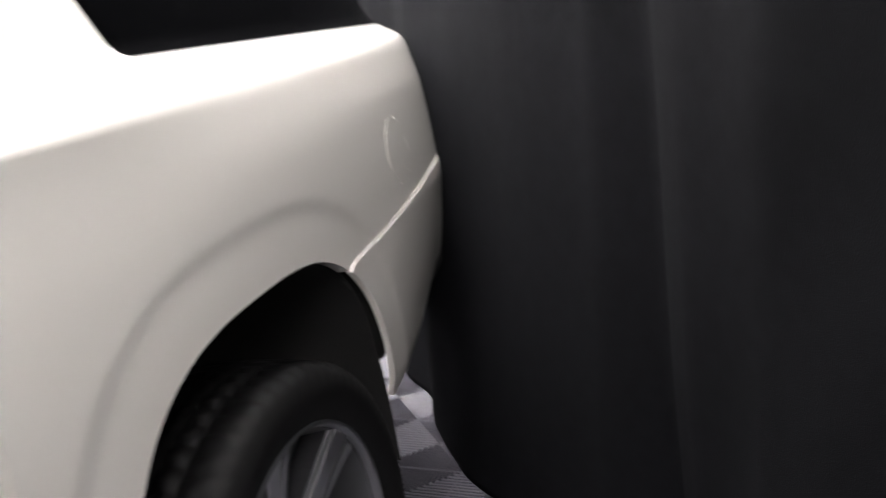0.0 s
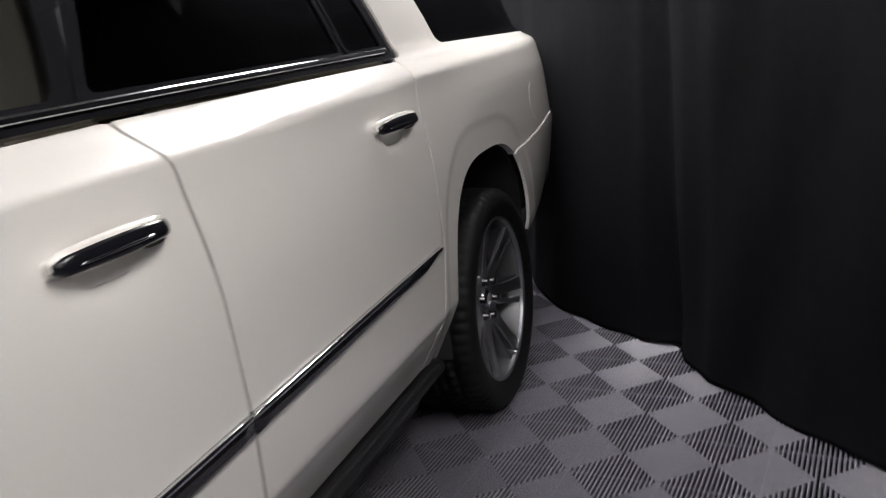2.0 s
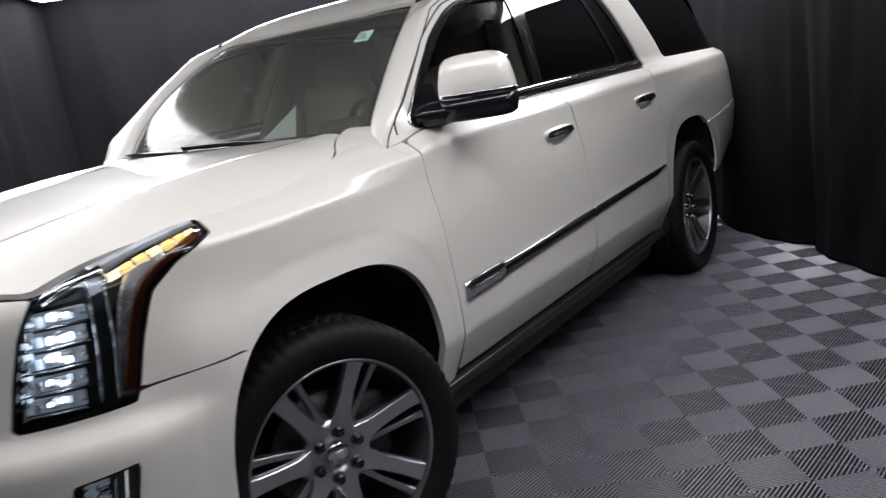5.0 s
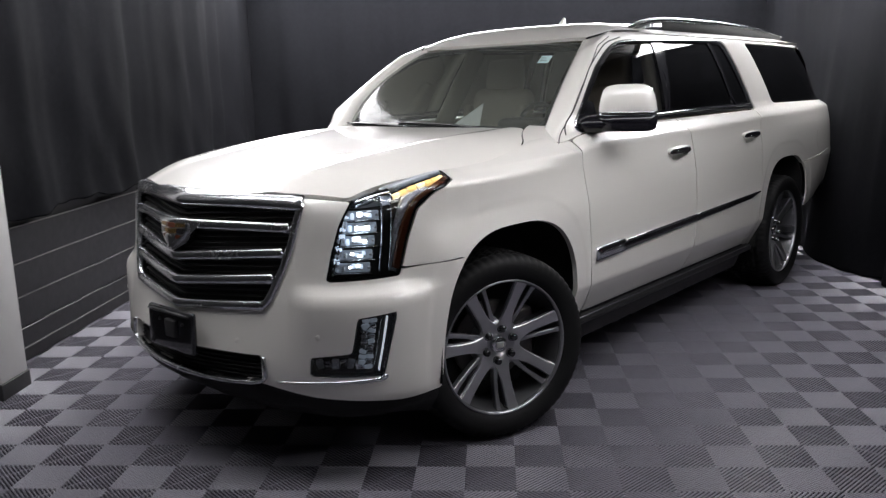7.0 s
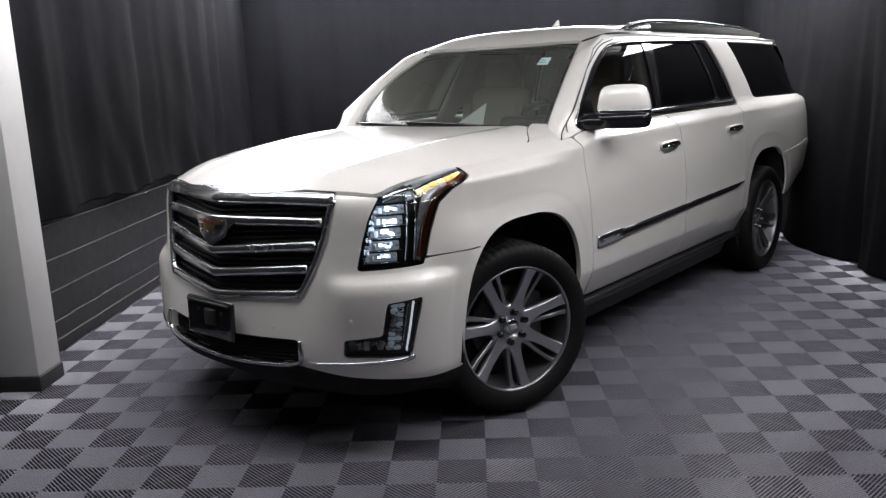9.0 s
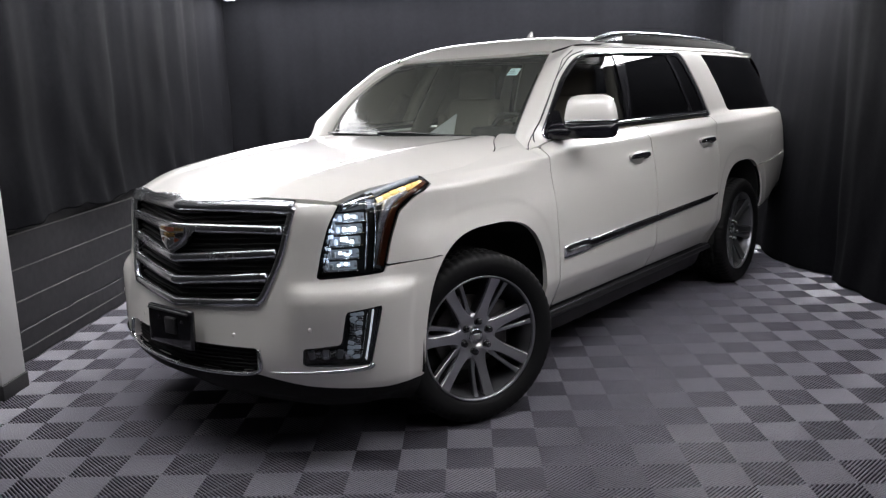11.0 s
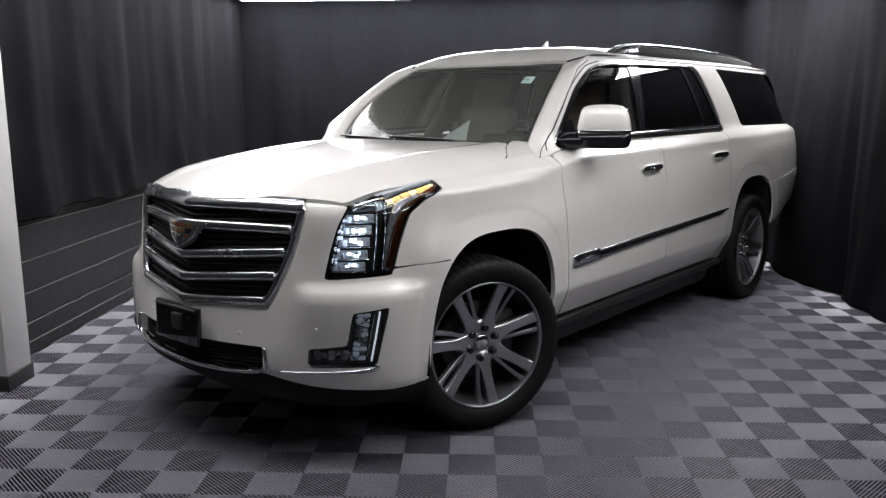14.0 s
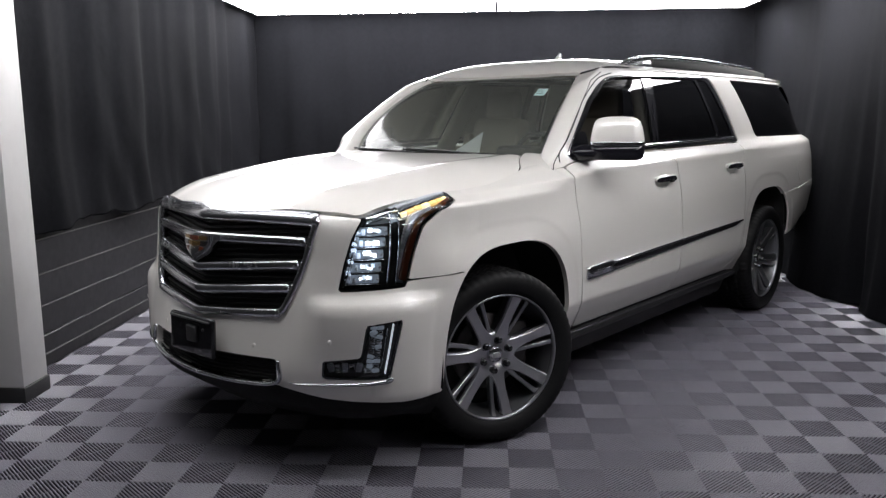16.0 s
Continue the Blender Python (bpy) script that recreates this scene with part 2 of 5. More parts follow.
def panel(fn, sdf, u0, u1, v0, v1, step=0.02, depth=0.018, lift=0.0, back=False):
    """A sheet of the surface fn(u, v) where sdf < 0, with a turned-in rim; returns (verts, faces, normals)."""
    nu, nv = max(2, int((u1 - u0) / step) + 1), max(2, int((v1 - v0) / step) + 1)
    U, V = np.meshgrid(np.linspace(u0, u1, nu), np.linspace(v0, v1, nv), indexing="ij")
    F = sdf(U, V)
    uv, index, faces = [], {}, []

    def vert(key, u, v):
        if key not in index:
            index[key] = len(uv)
            uv.append((u, v))
        return index[key]

    for i in range(nu - 1):
        for j in range(nv - 1):
            c = ((i, j), (i + 1, j), (i + 1, j + 1), (i, j + 1))
            f = [F[q] for q in c]
            if min(f) >= 0:
                continue
            ring = []
            for k in range(4):
                a, b = c[k], c[(k + 1) % 4]
                if f[k] < 0:
                    ring.append(vert(a, U[a], V[a]))
                if (f[k] < 0) != (f[(k + 1) % 4] < 0):
                    t = min(max(f[k] / (f[k] - f[(k + 1) % 4]), 0.03), 0.97)
                    ring.append(vert((min(a, b), max(a, b)), U[a] + t * (U[b] - U[a]), V[a] + t * (V[b] - V[a])))
            if len(ring) > 2:
                faces.append(tuple(ring))
    uv = np.array(uv)
    u, v, e = uv[:, 0], uv[:, 1], 0.004
    P = fn(u, v)
    n = np.cross(fn(u + e, v) - fn(u - e, v), fn(u, v + e) - fn(u, v - e))
    n /= np.maximum(np.linalg.norm(n, axis=1, keepdims=True), 1e-9)
    P = P + n * lift
    edges = {}
    for f in faces:
        for a, b in zip(f, f[1:] + f[:1]):
            if (b, a) in edges:
                del edges[(b, a)]
            else:
                edges[(a, b)] = 1
    verts, norms = list(P), list(n)
    for a, b in edges:
        k = len(verts)
        m = np.cross(P[b] - P[a], n[a])
        m /= max(np.linalg.norm(m), 1e-9)
        verts += [P[a], P[b], P[b] - n[b] * depth, P[a] - n[a] * depth]
        norms += [m] * 4
        faces.append((k + 1, k, k + 3, k + 2))
    if back:
        k = len(verts)
        verts += list(P - n * depth)
        norms += list(-n)
        faces += [tuple(q + k for q in reversed(f)) for f in faces if max(f) < len(P)]
    return np.array(verts), faces, np.array(norms)


def ribbon(fn, line, width, lift=0.004, depth=0.006):
    """A raised strip along a line of (u, v) on the surface fn, width in the surface's (u, v)."""
    p = np.array(line, float)
    d = np.gradient(p, axis=0)
    d /= np.maximum(np.hypot(d[:, 0], d[:, 1]), 1e-9)[:, None]
    q = np.stack([-d[:, 1], d[:, 0]], -1)
    w = np.broadcast_to(np.asarray(width, float), (len(p),))[:, None]
    e = 0.004

    def at(uv, h):
        u, v = uv[:, 0], uv[:, 1]
        n = np.cross(fn(u + e, v) - fn(u - e, v), fn(u, v + e) - fn(u, v - e))
        n /= np.maximum(np.linalg.norm(n, axis=1, keepdims=True), 1e-9)
        return fn(u, v) + n * h
    a = [at(p + q * w * 0.5, -depth), at(p + q * w * 0.46, lift * 0.6), at(p + q * w * 0.22, lift), at(p - q * w * 0.22, lift), at(p - q * w * 0.46, lift * 0.6), at(p - q * w * 0.5, -depth)]
    return loft([[r[i] for r in a] for i in range(len(p))])


# ---- car body surface: arc length s along the plan outline, height parameter v ----
PLAN = [(0, -1.035), (0.27, -1.014), (0.5, -0.957), (0.675, -0.882), (0.805, -0.785), (0.895, -0.665), (0.95, -0.52), (0.984, -0.35), (1.0, -0.1),
        (1.003, 0.5), (1.005, 1.5), (1.005, 3.0), (1.0, 3.8), (0.985, 4.25), (0.95, 4.5), (0.87, 4.64), (0.7, 4.7), (0.35, 4.725), (0, 4.73)]


def spline(points, n=400):
    """A dense Catmull-Rom line through 2D points, with its running length."""
    p = np.array(points, float)
    p = np.vstack([2 * p[0] - p[1], p, 2 * p[-1] - p[-2]])
    out = []
    for i in range(1, len(p) - 2):
        k = np.linspace(0, 1, n // (len(p) - 3), endpoint=False)[:, None]
        a, b, c, d = p[i - 1], p[i], p[i + 1], p[i + 2]
        out.append(0.5 * (2 * b + (c - a) * k + (2 * a - 5 * b + 4 * c - d) * k ** 2 + (3 * b - a - 3 * c + d) * k ** 3))
    out = np.vstack(out + [p[-2][None]])
    run = np.concatenate([[0], np.cumsum(np.hypot(*np.diff(out, axis=0).T))])
    return out, run


LINE, RUN = spline([(-PLAN[1][0], PLAN[1][1])] + PLAN, 1700)
RUN = RUN - RUN[np.argmin(np.hypot(LINE[:, 0], LINE[:, 1] + 1.035))]
_dx, _dy = np.gradient(LINE[:, 0], RUN), np.gradient(LINE[:, 1], RUN)
_side = (LINE[:, 0] > 0.9) & (LINE[:, 1] < 4.4) & (LINE[:, 1] > -0.75)


def s_at(y):
    """The s at which the left side has this y."""
    return float(np.interp(y, LINE[_side, 1], RUN[_side]))


# profiles: v -> (inset, z)
def prof(rows):
    a = np.array(rows, float)
    v = np.linspace(a[0, 0], a[-1, 0], 700)
    out = np.zeros((700, 3))
    out[:, 0] = v
    for k in (1, 2):
        # monotone cubic
        h = np.diff(a[:, 0]); dl = np.diff(a[:, k]) / h
        m = np.zeros(len(a)); m[0], m[-1] = dl[0], dl[-1]
        for i in range(1, len(a) - 1):
            if dl[i - 1] * dl[i] > 0:
                w1, w2 = 2 * h[i] + h[i - 1], h[i] + 2 * h[i - 1]
                m[i] = (w1 + w2) / (w1 / dl[i - 1] + w2 / dl[i])
        i = np.clip(np.searchsorted(a[:, 0], v, side="right") - 1, 0, len(a) - 2)
        t = (v - a[i, 0]) / h[i]
        out[:, k] = ((1 + 2 * t) * (1 - t) ** 2 * a[i, k] + t * (1 - t) ** 2 * h[i] * m[i]
                     + t * t * (3 - 2 * t) * a[i + 1, k] + t * t * (t - 1) * h[i] * m[i + 1])
    return out


KEEL = prof([(0.2, 0.2, 0.2), (0.26, 0.13, 0.26), (0.31, 0.05, 0.31), (0.38, 0.01, 0.38), (0.46, 0.006, 0.46), (0.6, 0.015, 0.6), (0.70, 0.025, 0.70), (0.9, 0.035, 0.9),
             (1.04, 0.055, 1.04), (1.09, 0.075, 1.088), (1.12, 0.1, 1.115), (1.16, 0.15, 1.135), (1.3, 0.31, 1.16)])
FRONT = prof([(0.2, 0.2, 0.2), (0.26, 0.12, 0.26), (0.31, 0.04, 0.31), (0.38, 0.004, 0.38), (0.46, 0, 0.46), (0.6, 0.015, 0.6), (0.70, 0.03, 0.70), (0.9, 0.07, 0.9),
              (1.08, 0.105, 1.08), (1.12, 0.125, 1.115), (1.16, 0.17, 1.135), (1.3, 0.31, 1.16)])
CORNER = prof([(0.2, 0.2, 0.2), (0.26, 0.1, 0.26), (0.31, 0.03, 0.31), (0.38, 0.004, 0.38), (0.5, 0, 0.5), (0.62, 0.0, 0.62), (0.71, 0.003, 0.71), (0.745, 0.012, 0.745), (0.77, 0.030, 0.77), (0.795, 0.047, 0.795),
               (0.9, 0.062, 0.9), (1.06, 0.08, 1.06), (1.12, 0.11, 1.11), (1.18, 0.18, 1.14), (1.3, 0.32, 1.16)])
FEN_A = prof([(0.2, 0.06, 0.2), (0.36, 0.03, 0.36), (0.5, 0.012, 0.5), (0.7, 0.0, 0.7), (0.80, 0.001, 0.80), (0.86, 0.007, 0.86), (0.92, 0.020, 0.92), (0.97, 0.036, 0.97), (1.01, 0.047, 1.01), (1.06, 0.053, 1.06), (1.125, 0.055, 1.125), (1.137, 0.059, 1.136), (1.148, 0.071, 1.144), (1.18, 0.112, 1.160),
              (1.22, 0.155, 1.175), (1.3, 0.232, 1.193), (1.36, 0.29, 1.2)])
FEN_B = prof([(0.2, 0.10, 0.2), (0.36, 0.075, 0.36), (0.52, 0.018, 0.52), (0.56, 0.006, 0.56), (0.75, 0.0, 0.75), (0.90, 0.003, 0.90), (0.96, 0.010, 0.96), (1.02, 0.023, 1.02), (1.07, 0.034, 1.07), (1.12, 0.041, 1.12), (1.190, 0.0445, 1.19), (1.2, 0.049, 1.199),
              (1.212, 0.065, 1.207), (1.25, 0.115, 1.230), (1.31, 0.18, 1.262), (1.36, 0.25, 1.275)])
DOOR = prof([(0.2, 0.16, 0.2), (0.34, 0.115, 0.34), (0.42, 0.075, 0.42), (0.53, 0.019, 0.53), (0.56, 0.007, 0.56), (0.75, 0.0, 0.75), (0.95, 0.006, 0.95), (1.06, 0.019, 1.06),
             (1.15, 0.036, 1.15), (1.19, 0.0415, 1.19), (1.216, 0.0445, 1.216), (1.23, 0.055, 1.23), (1.25, 0.079, 1.25), (1.285, 0.118, 1.285), (1.32, 0.133, 1.32), (1.45, 0.178, 1.45), (1.60, 0.24, 1.60),
             (1.72, 0.30, 1.72), (1.78, 0.345, 1.78), (1.82, 0.41, 1.82)])
QUART = prof([(0.2, 0.2, 0.2), (0.34, 0.14, 0.34), (0.42, 0.09, 0.42), (0.52, 0.03, 0.52), (0.60, 0.008, 0.60), (0.75, 0.0, 0.75), (0.95, 0.006, 0.95), (1.08, 0.018, 1.08),
              (1.17, 0.036, 1.17), (1.216, 0.048, 1.216), (1.23, 0.058, 1.23), (1.25, 0.078, 1.25), (1.29, 0.110, 1.29), (1.33, 0.128, 1.33), (1.45, 0.172, 1.45), (1.60, 0.236, 1.60),
              (1.72, 0.298, 1.72), (1.78, 0.345, 1.78), (1.82, 0.41, 1.82)])
STATIONS = [(-9, KEEL), (0.0, KEEL), (0.5, FRONT), (0.585, FRONT), (0.72, CORNER), (1.08, CORNER), (s_at(-0.38), FEN_A), (s_at(-0.2), FEN_A), (s_at(0.5), FEN_B), (s_at(0.66), DOOR), (s_at(3.0), DOOR), (s_at(3.5), QUART), (99, QUART)]
CREASE = ([0.5, 0.66, 0.82, 1.26, 1.86, 2.54, 2.86, 3.39, 4.3, 5.0], [1.228, 1.222, 1.224, 1.227, 1.232, 1.250, 1.261, 1.268, 1.285, 1.285])
HANDLES = ((1.535, 1.104), (2.60, 1.127))


def arch(y, z, grow=0.0):
    """Signed distance to the wheel opening's edge (negative inside)."""
    best = 9.0
    for wy, rx, rz, zc in ((0.015, 0.462, 0.54, 0.395), (3.325, 0.462, 0.558, 0.395)):
        a, b = np.abs(np.asarray(y) - wy), np.asarray(z) - zc
        q = (a / rx) ** 2.9 + (np.maximum(b, 0) / rz) ** 2.9
        best = np.minimum(best, (q ** (1 / 2.9) - 1) * 0.5 - grow)
    return best


def body(s, v, extra=0.0):
    """Points of the body's left half (arrays s, v)."""
    s, v = np.broadcast_arrays(np.asarray(s, float), np.asarray(v, float))
    flip = np.where(s < 0, -1.0, 1.0)
    s = np.abs(s)
    x, y = np.interp(s, RUN, LINE[:, 0]), np.interp(s, RUN, LINE[:, 1])
    dx, dy = np.interp(s, RUN, _dx), np.interp(s, RUN, _dy)
    n = np.hypot(dx, dy)
    nx, ny = dy / n, -dx / n
    ins, z = np.zeros_like(s), np.zeros_like(s)
    # the nose is folded along its centre line
    y = y + 0.14 * s * np.clip(1 - s / 0.62, 0, 1) * np.clip((v - 0.36) / 0.3, 0.25, 1)
    # the shoulder crease climbs towards the rear
    up = np.clip((v - 0.95) / 0.22, 0, 1) * np.clip((1.35 - v) / 0.055, 0, 1)
    w = np.where(y > 0.5, v + (1.228 - np.interp(y, *CREASE)) * up, v)
    for (s0, a), (s1, b) in zip(STATIONS, STATIONS[1:]):
        m = (s >= s0) & (s < s1)
        if m.any():
            k = (s[m] - s0) / (s1 - s0)
            if a is not FEN_A or b is not FEN_B:
                k = k * k * (3 - 2 * k)
            for t, c, q in ((ins, 1, w), (z, 2, v)):
                t[m] = np.interp(q[m], a[:, 0], a[:, c]) * (1 - k) + np.interp(q[m], b[:, 0], b[:, c]) * k
    # flared band round the wheel openings
    d = arch(y, z)
    k = np.clip((0.105 - d) / 0.032, 0, 1)
    ins = ins + np.where(s > 1.0, 0.003 * k * k * (3 - 2 * k), 0) + extra
    for hy, hz in HANDLES:
        ins = ins + 0.022 * np.exp(-((y - hy) / 0.062) ** 2 - ((z - hz) / 0.038) ** 2)
    return np.stack([(x - nx * ins) * flip, y - ny * ins, z], -1)


# ---- the photo bay: axes turned against the car ----
TURN = 37.44
BAY = pose(0, 0, 0, 0, 0, TURN)
LEFT, RIGHT, BACK, FRONT_V = -2.05, 3.62, 5.15, -6.4
CEIL = 2.78


def bay(u, v, z=0.0, rz=0.0):
    return BAY @ pose(u, v, z, 0, 0, rz)


def slab(name, u0, u1, v0, v1, z0, z1, mat, label="", category="", kind="structure"):
    d = moved(rbox(u1 - u0, v1 - v0, z1 - z0, 0), bay((u0 + u1) / 2, (v0 + v1) / 2, (z0 + z1) / 2))
    return tagged(obj(name, d, mat, flat=True), label, category, kind=kind)


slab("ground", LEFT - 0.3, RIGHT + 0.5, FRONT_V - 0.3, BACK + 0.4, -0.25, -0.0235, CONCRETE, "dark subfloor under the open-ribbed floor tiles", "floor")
slab("wall_left", LEFT - 0.2, LEFT - 0.03, FRONT_V, BACK + 0.2, -0.016, CEIL, BOARD, "black painted wall behind boards and curtain", "wall")
slab("wall_right", RIGHT + 0.25, RIGHT + 0.4, FRONT_V, BACK + 0.2, -0.016, CEIL, BOARD, "black wall hidden behind the curtain", "wall")
slab("wall_back", LEFT, RIGHT + 0.25, BACK + 0.2, BACK + 0.35, -0.016, CEIL, BOARD, "black wall hidden behind the curtain", "wall")
slab("wall_front", LEFT - 0.2, RIGHT + 0.4, FRONT_V - 0.2, FRONT_V, -0.016, CEIL, BOARD, "plain black wall closing the bay", "wall")
slab("ceiling", LEFT - 0.2, RIGHT + 0.4, FRONT_V - 0.2, BACK + 0.35, CEIL, CEIL + 0.12, CEILING, "plain dark flat ceiling above the light boxes", "ceiling")


def ceiling_light(u, v, w, l, group, face):
    """A ceiling light box: frame and glowing diffuser."""
    th = empty("ceiling_light", "long white light box glowing evenly under the ceiling, some added as unseen fill", "light", bay(u, v, CEIL - 0.15), group)
    obj("diffuser", moved(rbox(w - 0.01, l - 0.01, 0.05, 0.008, 2), pose(0, 0, 0.03)), face, th, flat=True)
    for k in (-1, 1):
        obj("end_cap", moved(rbox(w if w < l else 0.012, 0.012 if w < l else l, 0.06, 0.003, 1), pose(0 if w < l else k * (w / 2), k * (l / 2) if w < l else 0, 0.03)), LAMP_FRAME, th, flat=True)
        obj("hanger", moved(rbox(0.02, 0.02, 0.11, 0.003, 1), pose(0 if w < l else k * w * 0.35, k * l * 0.35 if w < l else 0, 0.10)), LAMP_FRAME, th, flat=True)
    return th


STRIP = 0.82
G = "light boxes round the ceiling"
for k in range(2):
    ceiling_light(LEFT + 0.1 + 1.36 + k * 2.675, BACK - 0.15 - STRIP / 2, 2.66, STRIP, G, BACK_DIFFUSER)
# two unseen boxes added to brighten the hood and nose
for k in range(2):
    ceiling_light(LEFT + 1.20 + k * 2.20, -1.25, 2.16, 0.32, G, FRONT_FILL)
for v, l in ((2.80, 2.66), (0.52, 1.78)):
    ceiling_light(LEFT + 0.12 + STRIP / 2, v, STRIP, l, G, WALL_DIFFUSER)
# the box at v -2.75 is added out of view as fill
for u, v, w, l, face in ((3.08, 2.70, 0.86, 1.12, RIGHT_DIFFUSER), (3.00, 3.83, 0.70, 1.06, CORNER_DIFFUSER), (2.80, -0.50, 0.38, 1.70, SIDE_DIFFUSER), (2.80, -2.75, 0.38, 0.95, SIDE_DIFFUSER)):
    ceiling_light(u, v, w, l, G, face)


# ---- curtains ----
def fold(a, seed, amp):
    """Depth of the folds along a curtain."""
    r = random.Random(seed)
    out = np.zeros_like(a)
    for w, k in ((1.25, 0.6), (0.62, 0.36), (0.31, 0.14), (0.17, 0.04)):
        out += amp * k * np.sin(a * 2 * math.pi / (w * r.uniform(0.85, 1.15)) + r.uniform(0, 6) + 0.8 * np.sin(a * 1.7 + r.uniform(0, 6)))
    return out


def curtain(a0, a1, z0, z1, seed, amp, place, hem=0.0, gather=0.0):
    """Cloth from a0 to a1 along a wall; place(a, depth, z) gives the point."""
    na, nz = int((a1 - a0) / 0.025) + 1, 46
    A, K = np.meshgrid(np.linspace(a0, a1, na), np.linspace(0, 1, nz) ** 1.3, indexing="ij")
    d = fold(A, seed, amp) * (0.55 + 0.45 * (1 - K)) + fold(A + 3.1, seed + 1, amp * 0.35) * np.sin(K * 2.6)
    d += 0.012 * np.sin(A * 9 + K * 14 + np.sin(A * 4) * 2) * (1 - K) ** 2
    low = z0 + hem * (np.sin(A * 5.1 + seed) * 0.5 + np.sin(A * 11.7 + 2 * seed) * 0.3 + np.sin(A * 23 + seed) * 0.2)
    d -= gather * np.exp(-K * 22) * (0.6 + 0.4 * np.sin(A * 8 + seed))
    z = low + (z1 - low) * K
    P = np.array(place(A, d, z))
    P = np.moveaxis(P, 0, -1).reshape(-1, 3)
    faces = [(i * nz + j, (i + 1) * nz + j, (i + 1) * nz + j + 1, i * nz + j + 1) for i in range(na - 1) for j in range(nz - 1)]
    r = np.array(BAY.to_3x3())
    return P @ r.T, faces


def cloth(name, data, label):
    ob = tagged(obj(name, data, CURTAIN), label, "curtain", "black backdrop curtains")
    m = ob.modifiers.new("thickness", "SOLIDIFY")
    m.thickness, m.offset = 0.003, 0
    return ob


HEM_V, HEM_U = [-1, 0.4, 0.97, 1.3, 1.75, 1.95, 2.08, 2.22, 2.45, 3.05, 3.7, 5.0], [0.0, 0.0, -0.04, -0.09, -0.125, -0.08, 0.0, -0.13, -0.20, -0.21, -0.12, 0.0]


def right_curtain(a, d, z):
    """Hangs along the wall; its hem swings into the bay in uneven pleats."""
    return RIGHT - 0.02 + d * 0.8 + np.interp(a, HEM_V, HEM_U) * np.clip(1 - z / 2.3, 0, 1), a, z


cloth("backdrop_curtain", curtain(-5.9, BACK + 0.05, 0.006, CEIL - 0.01, 4, 0.028, right_curtain, 0.012, 0.03),
      "floor-length black backdrop curtain with soft folds, hem trailing on tiles")
cloth("backdrop_curtain", curtain(LEFT - 0.02, RIGHT + 0.05, 0.006, CEIL - 0.01, 9, 0.035, lambda a, d, z: (a, BACK + 0.02 + d, z), 0.012, 0.03),
      "floor-length black backdrop curtain hanging behind the car")
cloth("backdrop_curtain", curtain(-0.02, BACK, 0.85, CEIL - 0.01, 15, 0.04, lambda a, d, z: (LEFT + 0.05 + d, a, z), 0.03, -0.02),
      "short black curtain ending in a crumpled hem above boards")

# ---- black boards under the short curtain ----
wains = empty("wall_boards", "low black wall of wide painted boards with worn edges", "wall panelling", kind="structure")
z = 0.0
for i, h in enumerate((0.085, 0.12, 0.18, 0.195, 0.21)):
    obj("board", moved(rbox(0.03, BACK - 0.02, h - 0.008, 0.004, 1), bay(LEFT - 0.012, BACK / 2 + 0.01, z + h / 2)), BOARD, wains, flat=True)
    z += h
    # the paint has worn off along the board edges, in stretches
    for v0, v1, thick in (((0.16, 5.1, 0.004),), ((0.62, 0.92, 0.003), (1.08, 1.36, 0.004)), ((0.2, 1.30, 0.003), (1.45, 5.0, 0.002)), ((0.16, 5.1, 0.005),), ((0.16, 5.1, 0.006),))[i]:
        obj("board_edge", moved(rbox(0.010, v1 - v0, thick, 0.0008, 1), bay(LEFT + 0.0015, (v0 + v1) / 2, z - 0.001)), BOARD_EDGE, wains, flat=True)

# ---- posts ----
post = empty("post", "white painted square post with a black base, beside the boards", "post", bay(-1.935, -0.09))
obj("shaft", moved(rbox(0.215, 0.235, CEIL - 0.086, 0.004, 2), pose(0, 0, 0.082 + (CEIL - 0.086) / 2)), POST_WHITE, post)
obj("base", moved(rbox(0.232, 0.252, 0.096, 0.004, 2), pose(0, 0, 0.034)), BLACK_PLASTIC, post, "black rubber base")
column = empty("column", "black painted square column beside the curtain", "post", bay(3.50, -0.13))
obj("shaft", moved(rbox(0.3, 0.32, CEIL + 0.01, 0.004, 2), pose(0, 0, CEIL / 2 - 0.006)), BOARD, column)

# red strap hanging in a loop beside the column
loop = smooth_line([(3.50, 0.045, 0.42), (3.44, 0.06, 0.30), (3.40, 0.13, 0.215), (3.36, 0.20, 0.12), (3.37, 0.19, 0.045), (3.44, 0.13, 0.02), (3.50, 0.07, 0.06)], 60)
r = np.array(BAY.to_3x3())
w = np.array([0.042, -0.026, 0.012])
a, b = (loop + w) @ r.T, (loop - w) @ r.T
n = len(a)
strap = obj("strap", (np.vstack([a, b]), [(i, i + 1, n + i + 1, n + i) for i in range(n - 1)]), WEBBING)
tagged(strap, "red webbing strap hanging in a loose loop by the column", "strap")
m = strap.modifiers.new("thickness", "SOLIDIFY")
m.thickness = 0.003


# ---- the car ----
SEAM_W = 0.0027
YOFF = s_at(1.0) - 1.0
car = empty("car", "pearl white large sport utility vehicle with chrome trim, front wheels turned", "car")


def part(name, data, mat, parent=car, label="", flat=False):
    return obj(name, data, mat, parent, label, flat)


def ys(points):
    """(y, v) on the side as (s, v)."""
    return [(y + YOFF if y < 4.3 else 4.3 + YOFF + (y - 4.3) * 1.0, v) for y, v in points]


def cut(a, *holes):
    """Region a without the holes."""
    def f(u, v):
        d = a(u, v)
        for h in holes:
            d = np.maximum(d, -h(u, v))
        return d
    return f


